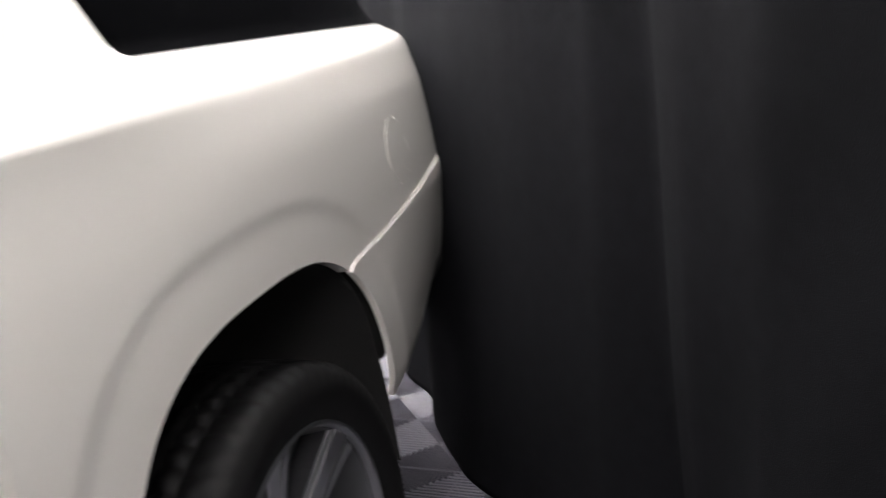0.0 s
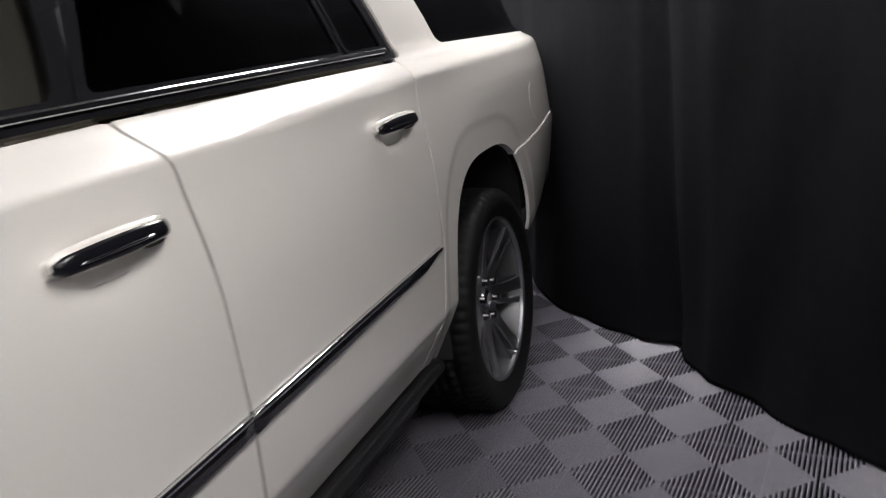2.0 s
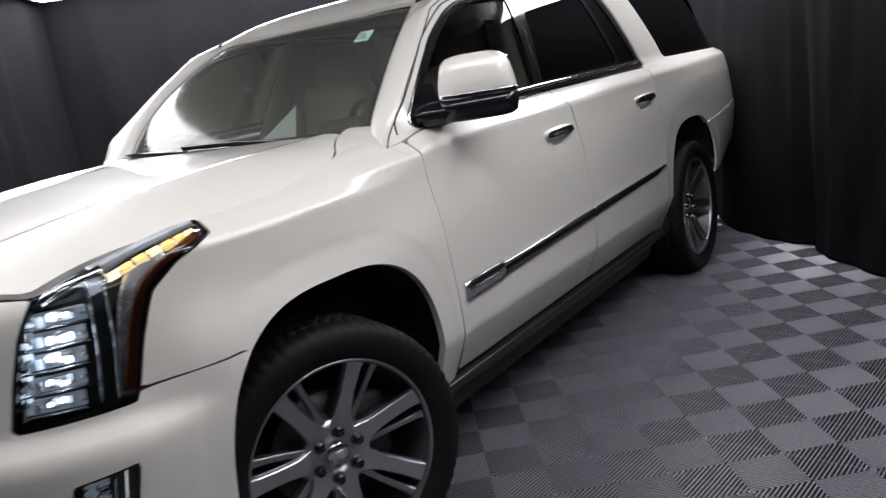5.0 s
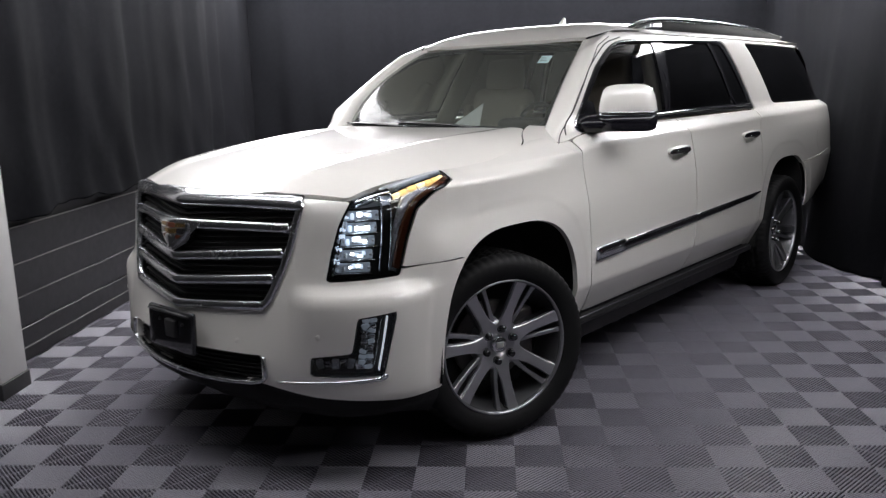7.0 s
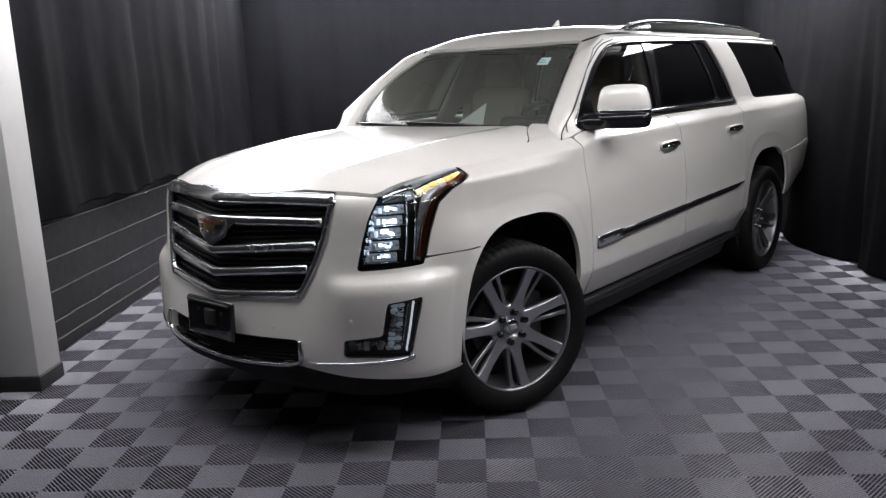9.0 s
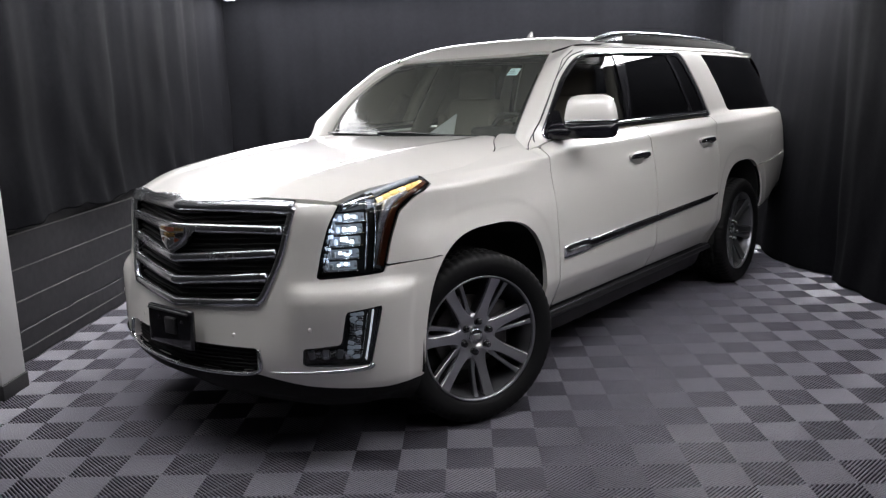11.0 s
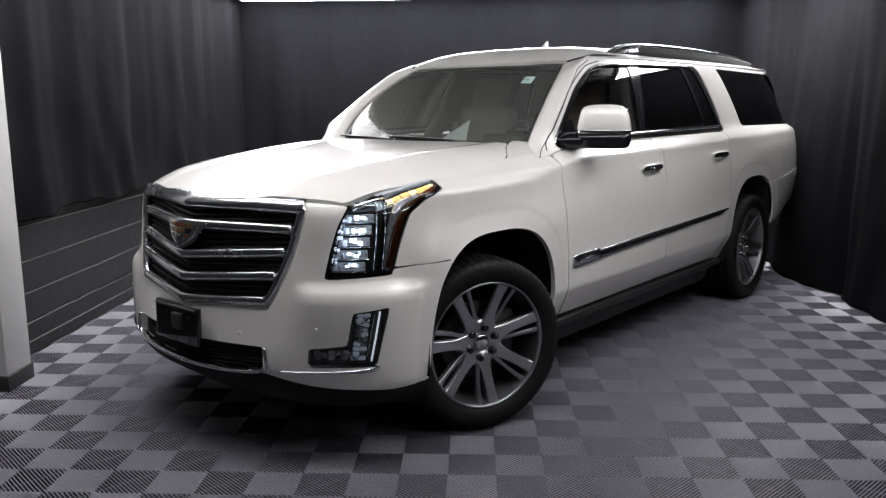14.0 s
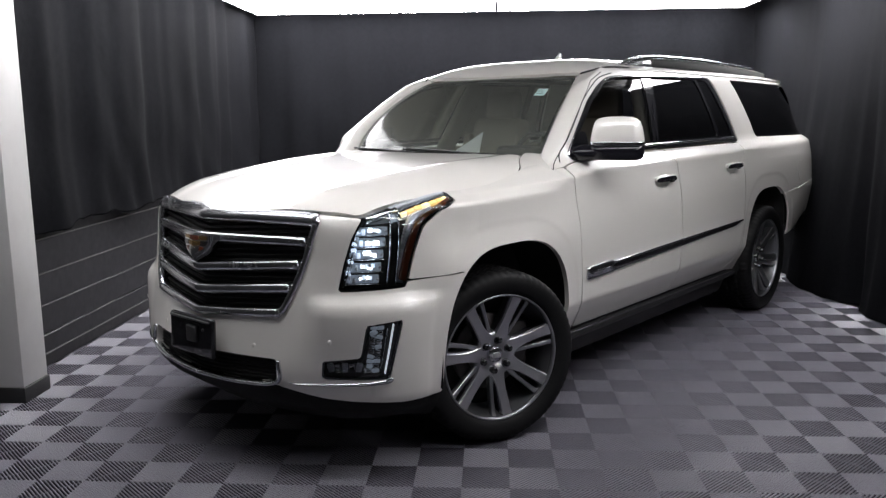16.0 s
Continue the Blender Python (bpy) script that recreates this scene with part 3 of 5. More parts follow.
def arch_sv(grow=0.0):
    def f(s, v):
        p = body(s, v)
        return np.where(np.abs(s) > 1.0, arch(p[..., 1], p[..., 2], grow), 1.0)
    return f


def both(name, data, mat, parent=car, label=""):
    """A part and its twin on the other side."""
    return part(name, data, mat, parent, label), part(name, mirror(data), mat, parent, label)


# front openings, as (s, v)
GRILLE = [(0.662, 1.112), (0.59, 0.907), (0.483, 0.705), (0, 0.664), (-0.483, 0.705), (-0.59, 0.907), (-0.662, 1.112), (0, 1.125)]
LAMP = [(0.754, 0.805), (0.781, 0.916), (0.818, 1.017), (0.869, 1.105), (1.04, 1.166), (1.221, 1.215), (1.40, 1.243), (1.378, 1.165), (1.247, 1.112), (1.172, 1.06), (1.12, 0.951), (1.072, 0.815)]
FOG = [(0.880, 0.676), (1.035, 0.692), (1.004, 0.571), (0.973, 0.447), (0.688, 0.452), (0.693, 0.527), (0.854, 0.543)]
INTAKE = [(0.476, 0.515), (0.476, 0.418), (0.3, 0.395), (0, 0.388), (-0.3, 0.395), (-0.476, 0.418), (-0.476, 0.515), (0, 0.50)]


def flipped(points):
    return [(-s, v) for s, v in points]


lamp_l, lamp_r = poly(LAMP, 0.012), poly(flipped(LAMP), 0.012)
fog_l, fog_r = poly(FOG, 0.008), poly(flipped(FOG), 0.008)
BOTTOM = [(-1.36, 0.345), (-1.045, 0.338), (-0.71, 0.368), (-0.476, 0.405), (0, 0.375), (0.476, 0.405), (0.71, 0.368), (1.045, 0.338), (1.36, 0.345)]
cover = poly(BOTTOM + [(1.40, 0.85), (1.216, 0.847), (1.068, 0.836), (0.872, 1.104), (0.70, 1.122), (0, 1.122), (-0.70, 1.122), (-0.872, 1.104), (-1.068, 0.836), (-1.216, 0.847), (-1.40, 0.85)])
part("front_bumper", panel(body, cut(cover, poly(GRILLE), lamp_l, lamp_r, fog_l, fog_r, poly(INTAKE, 0.01), arch_sv()), -1.42, 1.42, 0.32, 1.13, 0.014, 0.03), PAINT, label="smooth pearl white bumper cover")
valance = poly([(-1.3, 0.22), (1.3, 0.22), (1.36, 0.342)] + [(s, v - 0.006) for s, v in BOTTOM[::-1][1:-1]] + [(-1.36, 0.342)])
part("valance", panel(lambda s, v: body(s, v, 0.012), cut(valance, arch_sv()), -1.4, 1.4, 0.2, 0.42, 0.02, 0.02), LINER, label="matt black lower air dam")

# ---- grille ----
grille = part("grille", panel(lambda s, v: body(s, v, 0.055), poly(GRILLE, grow=0.02), -0.7, 0.7, 0.64, 1.15, 0.03, 0.01), SEAM, label="black grille with four satin chrome bars")


def grille_line(v_end, v_mid, s_end, n=41):
    s = np.linspace(-s_end, s_end, n)
    k = np.abs(s) / s_end
    return np.stack([s, v_mid + (v_end - v_mid) * k], -1)


for i in range(17):
    v = 0.70 + i * 0.0235
    half = np.interp(v, [0.70, 0.907, 1.11], [0.47, 0.58, 0.655])
    part("slat", ribbon(lambda s, t: body(s, t, 0.03), grille_line(v + 0.012, v - 0.018, half), 0.009, 0.006, 0.02), STEP_BLACK, grille)
for v_end, v_mid, s_end in ((1.000, 0.998, 0.590), (0.908, 0.866, 0.556), (0.810, 0.766, 0.512)):
    part("bar", ribbon(body, grille_line(v_end, v_mid, s_end), 0.040, 0.016, 0.03), SATIN, grille)
part("top_band", ribbon(body, grille_line(1.098, 1.106, 0.655), 0.066, 0.016, 0.02), SATIN, grille, "broad satin chrome upper band")
for k in (1, -1):
    part("surround", ribbon(body, [(k * s, v) for s, v in np.array(smooth_line([(0.652, 1.10, 0), (0.587, 0.907, 0), (0.50, 0.735, 0), (0.46, 0.705, 0)], 30))[:, :2]], 0.034, 0.012, 0.03), SATIN, grille)
part("lower_frame", ribbon(body, grille_line(0.704, 0.668, 0.475), 0.038, 0.014, 0.03), SATIN, grille)

# emblem: a plain folded shield of coloured bands in a chrome frame, on a bracket


def shrunk(points):
    return [(0.88 * a, 0.953 + 0.80 * (b - 0.951)) for a, b in points]


def nose(points, lift, depth=0.02, r=0.0):
    """A plate laid on the folded nose; points give its right half."""
    points = shrunk(points)
    whole = list(points) + [(-a, b) for a, b in points[::-1] if a > 0]
    return panel(body, poly(whole, r), -0.20, 0.20, 0.84, 1.06, 0.008, depth, lift)


part("emblem_bracket", nose([(0, 1.022), (0.165, 1.016), (0.150, 0.990), (0.112, 0.955), (0.104, 0.925), (0.070, 0.902), (0, 0.868)], 0.020, 0.04, 0.006), SATIN, grille, "satin chrome bracket flaring out of the upper bar")
badge = part("emblem", nose([(0, 1.016), (0.098, 1.012), (0.098, 0.962), (0.066, 0.925), (0, 0.886)], 0.030, 0.02, 0.004), CHROME, car, "chrome framed folded shield of coloured enamel bands")
for pts, mat in (([(0, 1.008), (0.030, 1.007), (0.030, 0.985), (0, 0.982)], MAROON), ([(0.034, 1.006), (0.088, 1.005), (0.088, 0.988), (0.034, 0.986)], GOLD),
                 ([(0, 0.976), (0.040, 0.979), (0.040, 0.958), (0, 0.953)], GOLD), ([(0.044, 0.980), (0.088, 0.981), (0.087, 0.966), (0.074, 0.952), (0.044, 0.957)], BLACK_GLOSS),
                 ([(0, 0.946), (0.036, 0.950), (0.036, 0.922), (0, 0.902)], SATIN), ([(0.040, 0.951), (0.070, 0.948), (0.056, 0.934), (0.040, 0.926)], MAROON)):
    for k in (1, -1):
        d = panel(body, poly(shrunk(pts)), -0.01, 0.11, 0.88, 1.03, 0.006, 0.006, 0.034)
        part("band", d if k > 0 else mirror(d), mat, badge)
# plate holder
holder = part("plate_bracket", moved(rbox(0.33, 0.025, 0.175, 0.012, 2), pose(0.0, -1.052, 0.565, -2)), BLACK_GLOSS, label="empty black front plate holder")
part("camera_pod", moved(rbox(0.075, 0.02, 0.075, 0.008, 2), pose(0.02, -1.068, 0.575)), BLACK_PLASTIC, holder)
part("flange", moved(rbox(0.30, 0.012, 0.012, 0.004, 1), pose(0.0, -1.068, 0.638)), BLACK_PLASTIC, holder)
for k in (-0.07, 0.10):
    part("bolt", moved(lathe([(0.0, 0.006), (0.006, 0.005), (0.008, 0.0)], 10), pose(k, -1.064, 0.60, 0, 0, -90)), BLACK_PLASTIC, holder)
# lower intake
intake = part("lower_intake", panel(lambda s, v: body(s, v, 0.05), poly(INTAKE, grow=0.015), -0.52, 0.52, 0.36, 0.54, 0.03, 0.01), SEAM, label="black mesh lower air intake with a chrome lip")
for i in range(6):
    part("slat", ribbon(lambda s, v: body(s, v, 0.025), grille_line(0.425 + i * 0.016, 0.40 + i * 0.018, 0.465), 0.006, 0.004, 0.015), LINER, intake)
part("lip", ribbon(body, [(s, v) for s, v in np.array(smooth_line([(-0.485, 0.51, 0), (-0.482, 0.42, 0), (-0.3, 0.392, 0), (0, 0.384, 0), (0.3, 0.392, 0), (0.482, 0.42, 0), (0.485, 0.51, 0)], 60))[:, :2]], 0.017, 0.014, 0.02), SATIN, intake)
for s, v in ((0.73, 0.607), (0.347, 0.556), (-0.347, 0.556), (-0.73, 0.607)):
    c = body(np.array([s]), np.array([v]))[0]
    a = math.degrees(math.atan2(c[1] + 0.2, c[0]))
    part("park_sensor", moved(lathe([(0.0, 0.0015), (0.008, 0.0015), (0.0105, 0.0005), (0.011, -0.01)], 20), Matrix.Translation(c) @ pose(0, 0, 0, 0, 0, a)), PAINT)


def on(s, v, data, lift=0.0, k=1, e=0.005):
    """data (its +y out of the surface, x along it) set on the body at s, v; k: -1 for the right side."""
    P = body(np.array([s, s + e, s - e, s, s]), np.array([v, v, v, v + e, v - e]))
    t = (P[1] - P[2]) / np.linalg.norm(P[1] - P[2])
    w = P[3] - P[4]
    n = np.cross(t, w)
    n /= np.linalg.norm(n)
    w = np.cross(n, t)
    r = np.stack([t, n, w], 1)
    out = np.asarray(data[0]) @ r.T + P[0] + n * lift, [tuple(reversed(f)) for f in data[1]]
    return out if k > 0 else mirror(out)


# ---- headlamps and fog lamps ----
def sided(name, data, mat, k, parent, label=""):
    return part(name, data if k > 0 else mirror(data), mat, parent, label)


def curve(points, n=30):
    return np.array(smooth_line([(a, b, 0) for a, b in points], n))[:, :2]


for k in (1, -1):
    lamp = sided("headlamp", panel(lambda s, v: body(s, v, 0.07), poly(LAMP, 0.012, 0.012), 0.72, 1.43, 0.78, 1.27, 0.016, 0.01), BLACK_GLOSS, k, car, "tall headlamp with stacked bright modules and an amber top bar")
    sided("housing_rim", panel(lambda s, v: body(s, v, 0.006), cut(poly(LAMP, 0.012), poly(LAMP, 0.012, -0.010)), 0.72, 1.43, 0.78, 1.27, 0.006, 0.07), BLACK_GLOSS, k, lamp)
    sided("reflector_wall", panel(lambda s, v: body(s, v, 0.058), poly(LAMP, 0.012, -0.004), 0.72, 1.43, 0.78, 1.27, 0.02, 0.01), SMOKED, k, lamp, "smoked chrome reflector behind the modules")
    rnd = random.Random(5)
    for i in range(5):
        v = 1.052 - i * 0.049
        s = 0.922 - i * 0.013
        mod = sided("module", on(s, v, rbox(0.128, 0.03, 0.036, 0.006, 2), -0.045), CHROME_GLOW, k, lamp, "chrome framed lamp module with a faint painted glow")
        sided("fin", on(s - 0.004, v - 0.021, rbox(0.150, 0.034, 0.004, 0.001, 1), -0.034), CHROME, k, mod)
        sided("lens_cube", on(s + 0.012, v + 0.002, rbox(0.062, 0.016, 0.026, 0.008, 3), -0.030), REFLECTOR, k, mod)
        for q in range(4):
            sided("led", on(s - 0.012 + q * 0.016 + rnd.uniform(-0.003, 0.003), v + rnd.uniform(-0.006, 0.007), rbox(0.012 + rnd.uniform(0, 0.008), 0.010, 0.009 + rnd.uniform(0, 0.010), 0.0042, 3), -0.0225), LED if q % 2 == 0 or i in (1, 2) else LED_DIM, k, mod)
        sided("facet", on(s - 0.070, v + 0.004, rbox(0.018, 0.02, 0.022, 0.005, 2), -0.030), REFLECTOR, k, mod)
        # upper facets glow in place of mirrored LED light
        sided("facet", on(s - 0.046, v - 0.004, rbox(0.016, 0.02, 0.026, 0.006, 2), -0.034), LED_DIM if i < 3 else REFLECTOR, k, mod)
        sided("facet", on(s + 0.072, v - 0.002, rbox(0.014, 0.014, 0.010, 0.004, 2), -0.028), REFLECTOR, k, mod)
    for a, b in (((0.836, 1.03), (0.780, 0.82)), ((1.022, 1.12), (0.986, 0.83)), ((1.068, 1.10), (1.030, 0.83))):
        sided("blade", ribbon(lambda s, v: body(s, v, 0.03), curve([a, ((a[0] + b[0]) / 2 + 0.006, (a[1] + b[1]) / 2), b]), 0.012, 0.012, 0.02), CHROME, k, lamp, "thin vertical chrome blade")
    # side wall and small facets emit the light they would reflect
    sided("side_wall", ribbon(lambda s, v: body(s, v, 0.046), curve([(1.046, 1.11), (1.030, 0.97), (1.010, 0.83)]), 0.050, 0.01, 0.01), CHROME_GLOW, k, lamp, "smooth reflector side wall, glowing faintly like lit chrome")
    for i in range(9):
        v = 1.045 - i * 0.024 + rnd.uniform(-0.004, 0.004)
        sided("facet", on(0.846 - i * 0.0068 + rnd.uniform(-0.004, 0.004), v, moved(rbox(0.020, 0.014, 0.014 + rnd.uniform(0, 0.008), 0.004, 2), pose(0, 0, 0, rnd.uniform(-25, 25), 0, rnd.uniform(-30, 30))), -0.026), LED_DIM if i in (0, 2, 3, 5, 7) else CHROME_GLOW, k, lamp)
    sided("corner_wall", ribbon(lambda s, v: body(s, v, 0.030), curve([(1.235, 1.142), (1.145, 1.092), (1.088, 0.975), (1.046, 0.83)]), 0.044, 0.008, 0.01), REFLECTOR, k, lamp)
    turn_lamp = sided("turn_lamp", ribbon(lambda s, v: body(s, v, 0.020), curve([(1.075, 1.116), (1.17, 1.146), (1.30, 1.176), (1.366, 1.188)]), 0.030, 0.006, 0.02), CHROME, k, lamp, "turn signal bar glowing amber in a chrome tray")
    for q in range(7):
        sa = 1.085 + q * 0.039
        va = np.interp(sa, [1.075, 1.17, 1.30, 1.366], [1.116, 1.146, 1.176, 1.188])
        sided("segment", ribbon(lambda s, v: body(s, v, 0.011), [(sa, va - 0.003), (sa + 0.016, va + 0.0015), (sa + 0.032, va + 0.006)], 0.018, 0.004, 0.01), AMBER if q % 3 else AMBER_HOT, k, turn_lamp)
    sided("chrome_brow", ribbon(lambda s, v: body(s, v, 0.016), curve([(0.89, 1.090), (0.97, 1.122), (1.04, 1.14), (1.08, 1.147)]), 0.026, 0.008, 0.02), CHROME, k, lamp)
    sided("dark_brow", ribbon(lambda s, v: body(s, v, 0.010), curve([(1.04, 1.152), (1.20, 1.195), (1.30, 1.215), (1.372, 1.226)]), 0.022, 0.006, 0.02), SMOKED, k, lamp)
    sided("side_marker", ribbon(lambda s, v: body(s, v, 0.012), curve([(1.36, 1.174), (1.245, 1.128), (1.16, 1.07), (1.105, 0.96), (1.062, 0.84)]), [0.020] * 12 + [0.020 + 0.024 * min(1, q / 8) for q in range(17)], 0.006, 0.03), AMBER_LENS, k, lamp, "dark amber side marker strip")
    sided("lens", panel(body, poly(LAMP, 0.012, -0.004), 0.72, 1.43, 0.78, 1.27, 0.014, 0.003, 0.001), LENS, k, lamp, "clear lamp lens")
    fog = sided("fog_lamp", panel(lambda s, v: body(s, v, 0.045), poly(FOG, 0.008, 0.01), 0.66, 1.06, 0.42, 0.72, 0.016, 0.01), BLACK_GLOSS, k, car, "corner fog lamp behind a clear lens")
    sided("housing_rim", panel(lambda s, v: body(s, v, 0.006), cut(poly(FOG, 0.008), poly(FOG, 0.006, -0.007)), 0.66, 1.06, 0.42, 0.72, 0.006, 0.045), BLACK_GLOSS, k, fog)
    sided("light_strip", ribbon(lambda s, v: body(s, v, 0.02), [(0.998, 0.672), (0.976, 0.56), (0.955, 0.466)], 0.004, 0.006, 0.015), FOG_LED, k, fog, "lit vertical light strip")
    # fog facets without chrome get the same painted glow
    for i in range(10):
        for q in range(2):
            sided("facet", on(0.912 + q * 0.030 - i * 0.003, 0.660 - i * 0.020, moved(rbox(0.026, 0.018, 0.016, 0.004, 2), pose(0, 0, 0, rnd.uniform(-28, 28), rnd.uniform(-20, 20), rnd.uniform(-35, 35))), -0.03), CHROME if rnd.random() < 0.4 else CHROME_GLOW, k, fog)
    sided("inner_rail", ribbon(lambda s, v: body(s, v, 0.022), [(0.972, 0.672), (0.951, 0.56), (0.931, 0.466)], 0.004, 0.006, 0.01), CHROME, k, fog)
    for i in range(6):
        sided("facet", on(0.72 + i * 0.031, 0.496 + rnd.uniform(-0.006, 0.006), moved(rbox(0.026, 0.018, 0.040, 0.005, 2), pose(0, 0, 0, rnd.uniform(-28, 28), rnd.uniform(-15, 15), rnd.uniform(-35, 35))), -0.032), CHROME if i % 2 else REFLECTOR, k, fog)
    sided("lens", panel(body, poly(FOG, 0.008, -0.004), 0.66, 1.06, 0.42, 0.72, 0.014, 0.003, 0.001), LENS, k, fog)
    trim = curve([(0.545, 0.423), (0.75, 0.429), (0.93, 0.434), (0.965, 0.440), (0.985, 0.450)], 40)
    sided("fog_trim", ribbon(body, trim, np.interp(np.arange(len(trim)), [0, 10, len(trim) - 6, len(trim) - 1], [0.004, 0.012, 0.022, 0.012]), 0.007, 0.01), CHROME, k, car, "chrome wedge strip under the fog lamp")

# ---- hood ----
ZC = ([-1.0, -0.945, -0.8, -0.6, -0.4, 0, 0.3, 0.6, 0.9], [1.150, 1.163, 1.188, 1.216, 1.243, 1.283, 1.306, 1.322, 1.33])
ZE = ([-0.8, -0.72, -0.45, -0.28, 0, 0.2, 0.45, 0.6, 0.9], [1.07, 1.085, 1.145, 1.178, 1.186, 1.215, 1.262, 1.272, 1.28])


def smooth_interp(x, table):
    xs, ys_ = np.array(table[0]), np.array(table[1])
    d = 0.05
    return sum(np.interp(x + o, xs, ys_) for o in (-d, -d / 2, 0, d / 2, d)) / 5


def hood_fn(x, y):
    ax = np.abs(x)
    front = -0.93 + 0.42 * x * x
    t = np.clip((y - front) / 0.24, 0, 1)
    zc, ze = smooth_interp(y, ZC), smooth_interp(y, ZE)
    ridge = 0.40 + 0.16 * np.clip((y + 0.9) / 1.4, 0, 1)
    fade = np.clip((y - 0.10) / 0.32, 0, 1)
    crease = (0.008 + 0.019 * np.clip((y + 0.75) / 0.7, 0, 1) * (1 - 0.8 * fade * fade * (3 - 2 * fade))) / (1 + np.exp(-(ax - ridge) / 0.015))
    z = zc + (ze - zc) * (ax / 0.83) ** 5 - 0.042 * (1 - t) ** 2 - 0.010 + crease * (1 - (ax / 0.83) ** 4)
    return np.stack([x, y, z], -1)


HOOD = [(0, -0.925), (0.3, -0.885), (0.5, -0.825), (0.59, -0.782), (0.715, -0.70), (0.74, -0.60), (0.785, -0.44), (0.828, -0.28), (0.832, 0.0), (0.825, 0.18), (0.806, 0.285), (0.782, 0.34), (0.74, 0.39), (0.69, 0.46), (0.655, 0.53), (0.5, 0.50), (0.25, 0.455), (0, 0.44)]
HOOD_ALL = HOOD + [(-x, y) for x, y in HOOD[::-1][1:-1]]
part("hood", panel(hood_fn, poly(HOOD_ALL, 0.02, -SEAM_W), -0.86, 0.86, -0.95, 0.62, 0.02, 0.02), PAINT, label="broad pearl white bonnet with two soft creases")

# ---- fenders, doors, quarter panels ----
FENDER = [(1.076, 0.842)] + ys([(-0.34, 0.853), (-0.34, 0.2), (0.605, 0.36), (0.592, 0.56), (0.568, 0.88), (0.562, 1.17), (0.566, 1.24), (0.572, 1.2635), (0.48, 1.2635), (0.45, 1.345), (0.35, 1.325), (0.2, 1.288), (0.0, 1.250), (-0.28, 1.247), (-0.55, 1.2)]) + [(1.10, 1.0)]
fender = cut(poly(FENDER, 0, -SEAM_W), poly(LAMP, 0.012, 0.003), arch_sv())
both("fender", panel(body, fender, 1.06, s_at(0.66), 0.34, 1.36, 0.014, 0.025), PAINT)
DOOR_F = ys([(0.625, 0.40), (0.592, 0.56), (0.568, 0.88), (0.562, 1.17), (0.572, 1.25), (0.585, 1.2635), (0.82, 1.2795), (1.70, 1.298), (1.742, 1.2), (1.752, 1.0), (1.752, 0.40)])
DOOR_R = ys([(1.757, 0.40), (1.757, 1.0), (1.747, 1.2), (1.705, 1.298), (2.86, 1.302), (2.838, 1.24), (2.812, 1.17), (2.810, 1.0), (2.798, 0.91), (2.785, 0.75), (2.74, 0.55), (2.68, 0.40)])
doors = []
for name, outline, y0, y1 in (("front_door", DOOR_F, 0.55, 1.78), ("rear_door", DOOR_R, 1.68, 2.93)):
    doors.append(both(name, panel(body, cut(poly(outline, 0.005, -SEAM_W), arch_sv(0.004)), y0 + YOFF, y1 + YOFF, 0.38, 1.31, 0.016, 0.025), PAINT))
QUARTER = ys([(2.68, 0.40), (2.74, 0.55), (2.785, 0.75), (2.798, 0.91), (2.81, 1.0), (2.812, 1.17), (2.838, 1.24), (2.862, 1.305), (4.72, 1.315), (4.80, 0.962), (4.60, 0.952), (4.33, 0.937), (4.0, 0.903), (3.69, 0.885), (3.3, 0.7), (2.88, 0.36)])
fuel_c = (s_at(4.065), 1.032)


def fuel_ring(s, v):
    return np.abs(np.hypot(s - fuel_c[0], v - fuel_c[1]) - 0.08) - 0.0025


REAR_B = ys([(3.60, 0.885), (3.69, 0.887), (4.0, 0.905), (4.33, 0.939), (4.60, 0.954), (4.80, 0.962)]) + [(RUN[-1], 0.96), (RUN[-1], 0.62)] + ys([(4.75, 0.68), (4.45, 0.675), (4.3, 0.655), (4.06, 0.59), (3.79, 0.53), (3.6, 0.49)])
both("rear_bumper", panel(lambda s, v: body(s, v, -0.005 + 0.17 * np.maximum(0.9 - v, 0) * np.clip((s - s_at(3.85)) / 0.5, 0, 1)), cut(poly(REAR_B, 0, -SEAM_W), arch_sv()), s_at(3.5), RUN[-1] - 0.005, 0.5, 0.97, 0.016, 0.014), PAINT)
both("rear_valance", panel(lambda s, v: body(s, v, 0.03 + 0.05 * np.clip((s - s_at(3.85)) / 0.5, 0, 1)), cut(poly(ys([(4.05, 0.60), (4.3, 0.66), (4.45, 0.69)]) + [(RUN[-1], 0.68), (RUN[-1], 0.42)] + ys([(4.4, 0.50), (4.1, 0.575)])), arch_sv()), s_at(3.6), RUN[-1] - 0.005, 0.4, 0.70, 0.03, 0.03), BLACK_PLASTIC)
both("tailgate_side", panel(body, poly([(s_at(4.3) + 0.525, 0.96), (RUN[-1], 0.96), (RUN[-1], 1.3), (s_at(4.3) + 0.44, 1.3)]), s_at(4.3) + 0.4, RUN[-1] - 0.005, 0.88, 1.32, 0.03, 0.03), PAINT)

# ---- cab: roof rails, pillars, glass ----
DLO = ys([(0.66, 1.276), (0.80, 1.285), (1.675, 1.305), (2.943, 1.310), (2.876, 1.578), (2.824, 1.765), (1.92, 1.748), (1.46, 1.733), (1.24, 1.700), (1.017, 1.601), (0.79, 1.445), (0.652, 1.333), (0.635, 1.298)])
QGLASS = ys([(3.292, 1.331), (4.76, 1.318), (4.78, 1.45), (4.66, 1.742), (3.195, 1.757)])
EDGE_Y, EDGE_V = [0.48, 0.605, 0.92, 1.105, 1.335], [1.264, 1.352, 1.588, 1.712, 1.785]
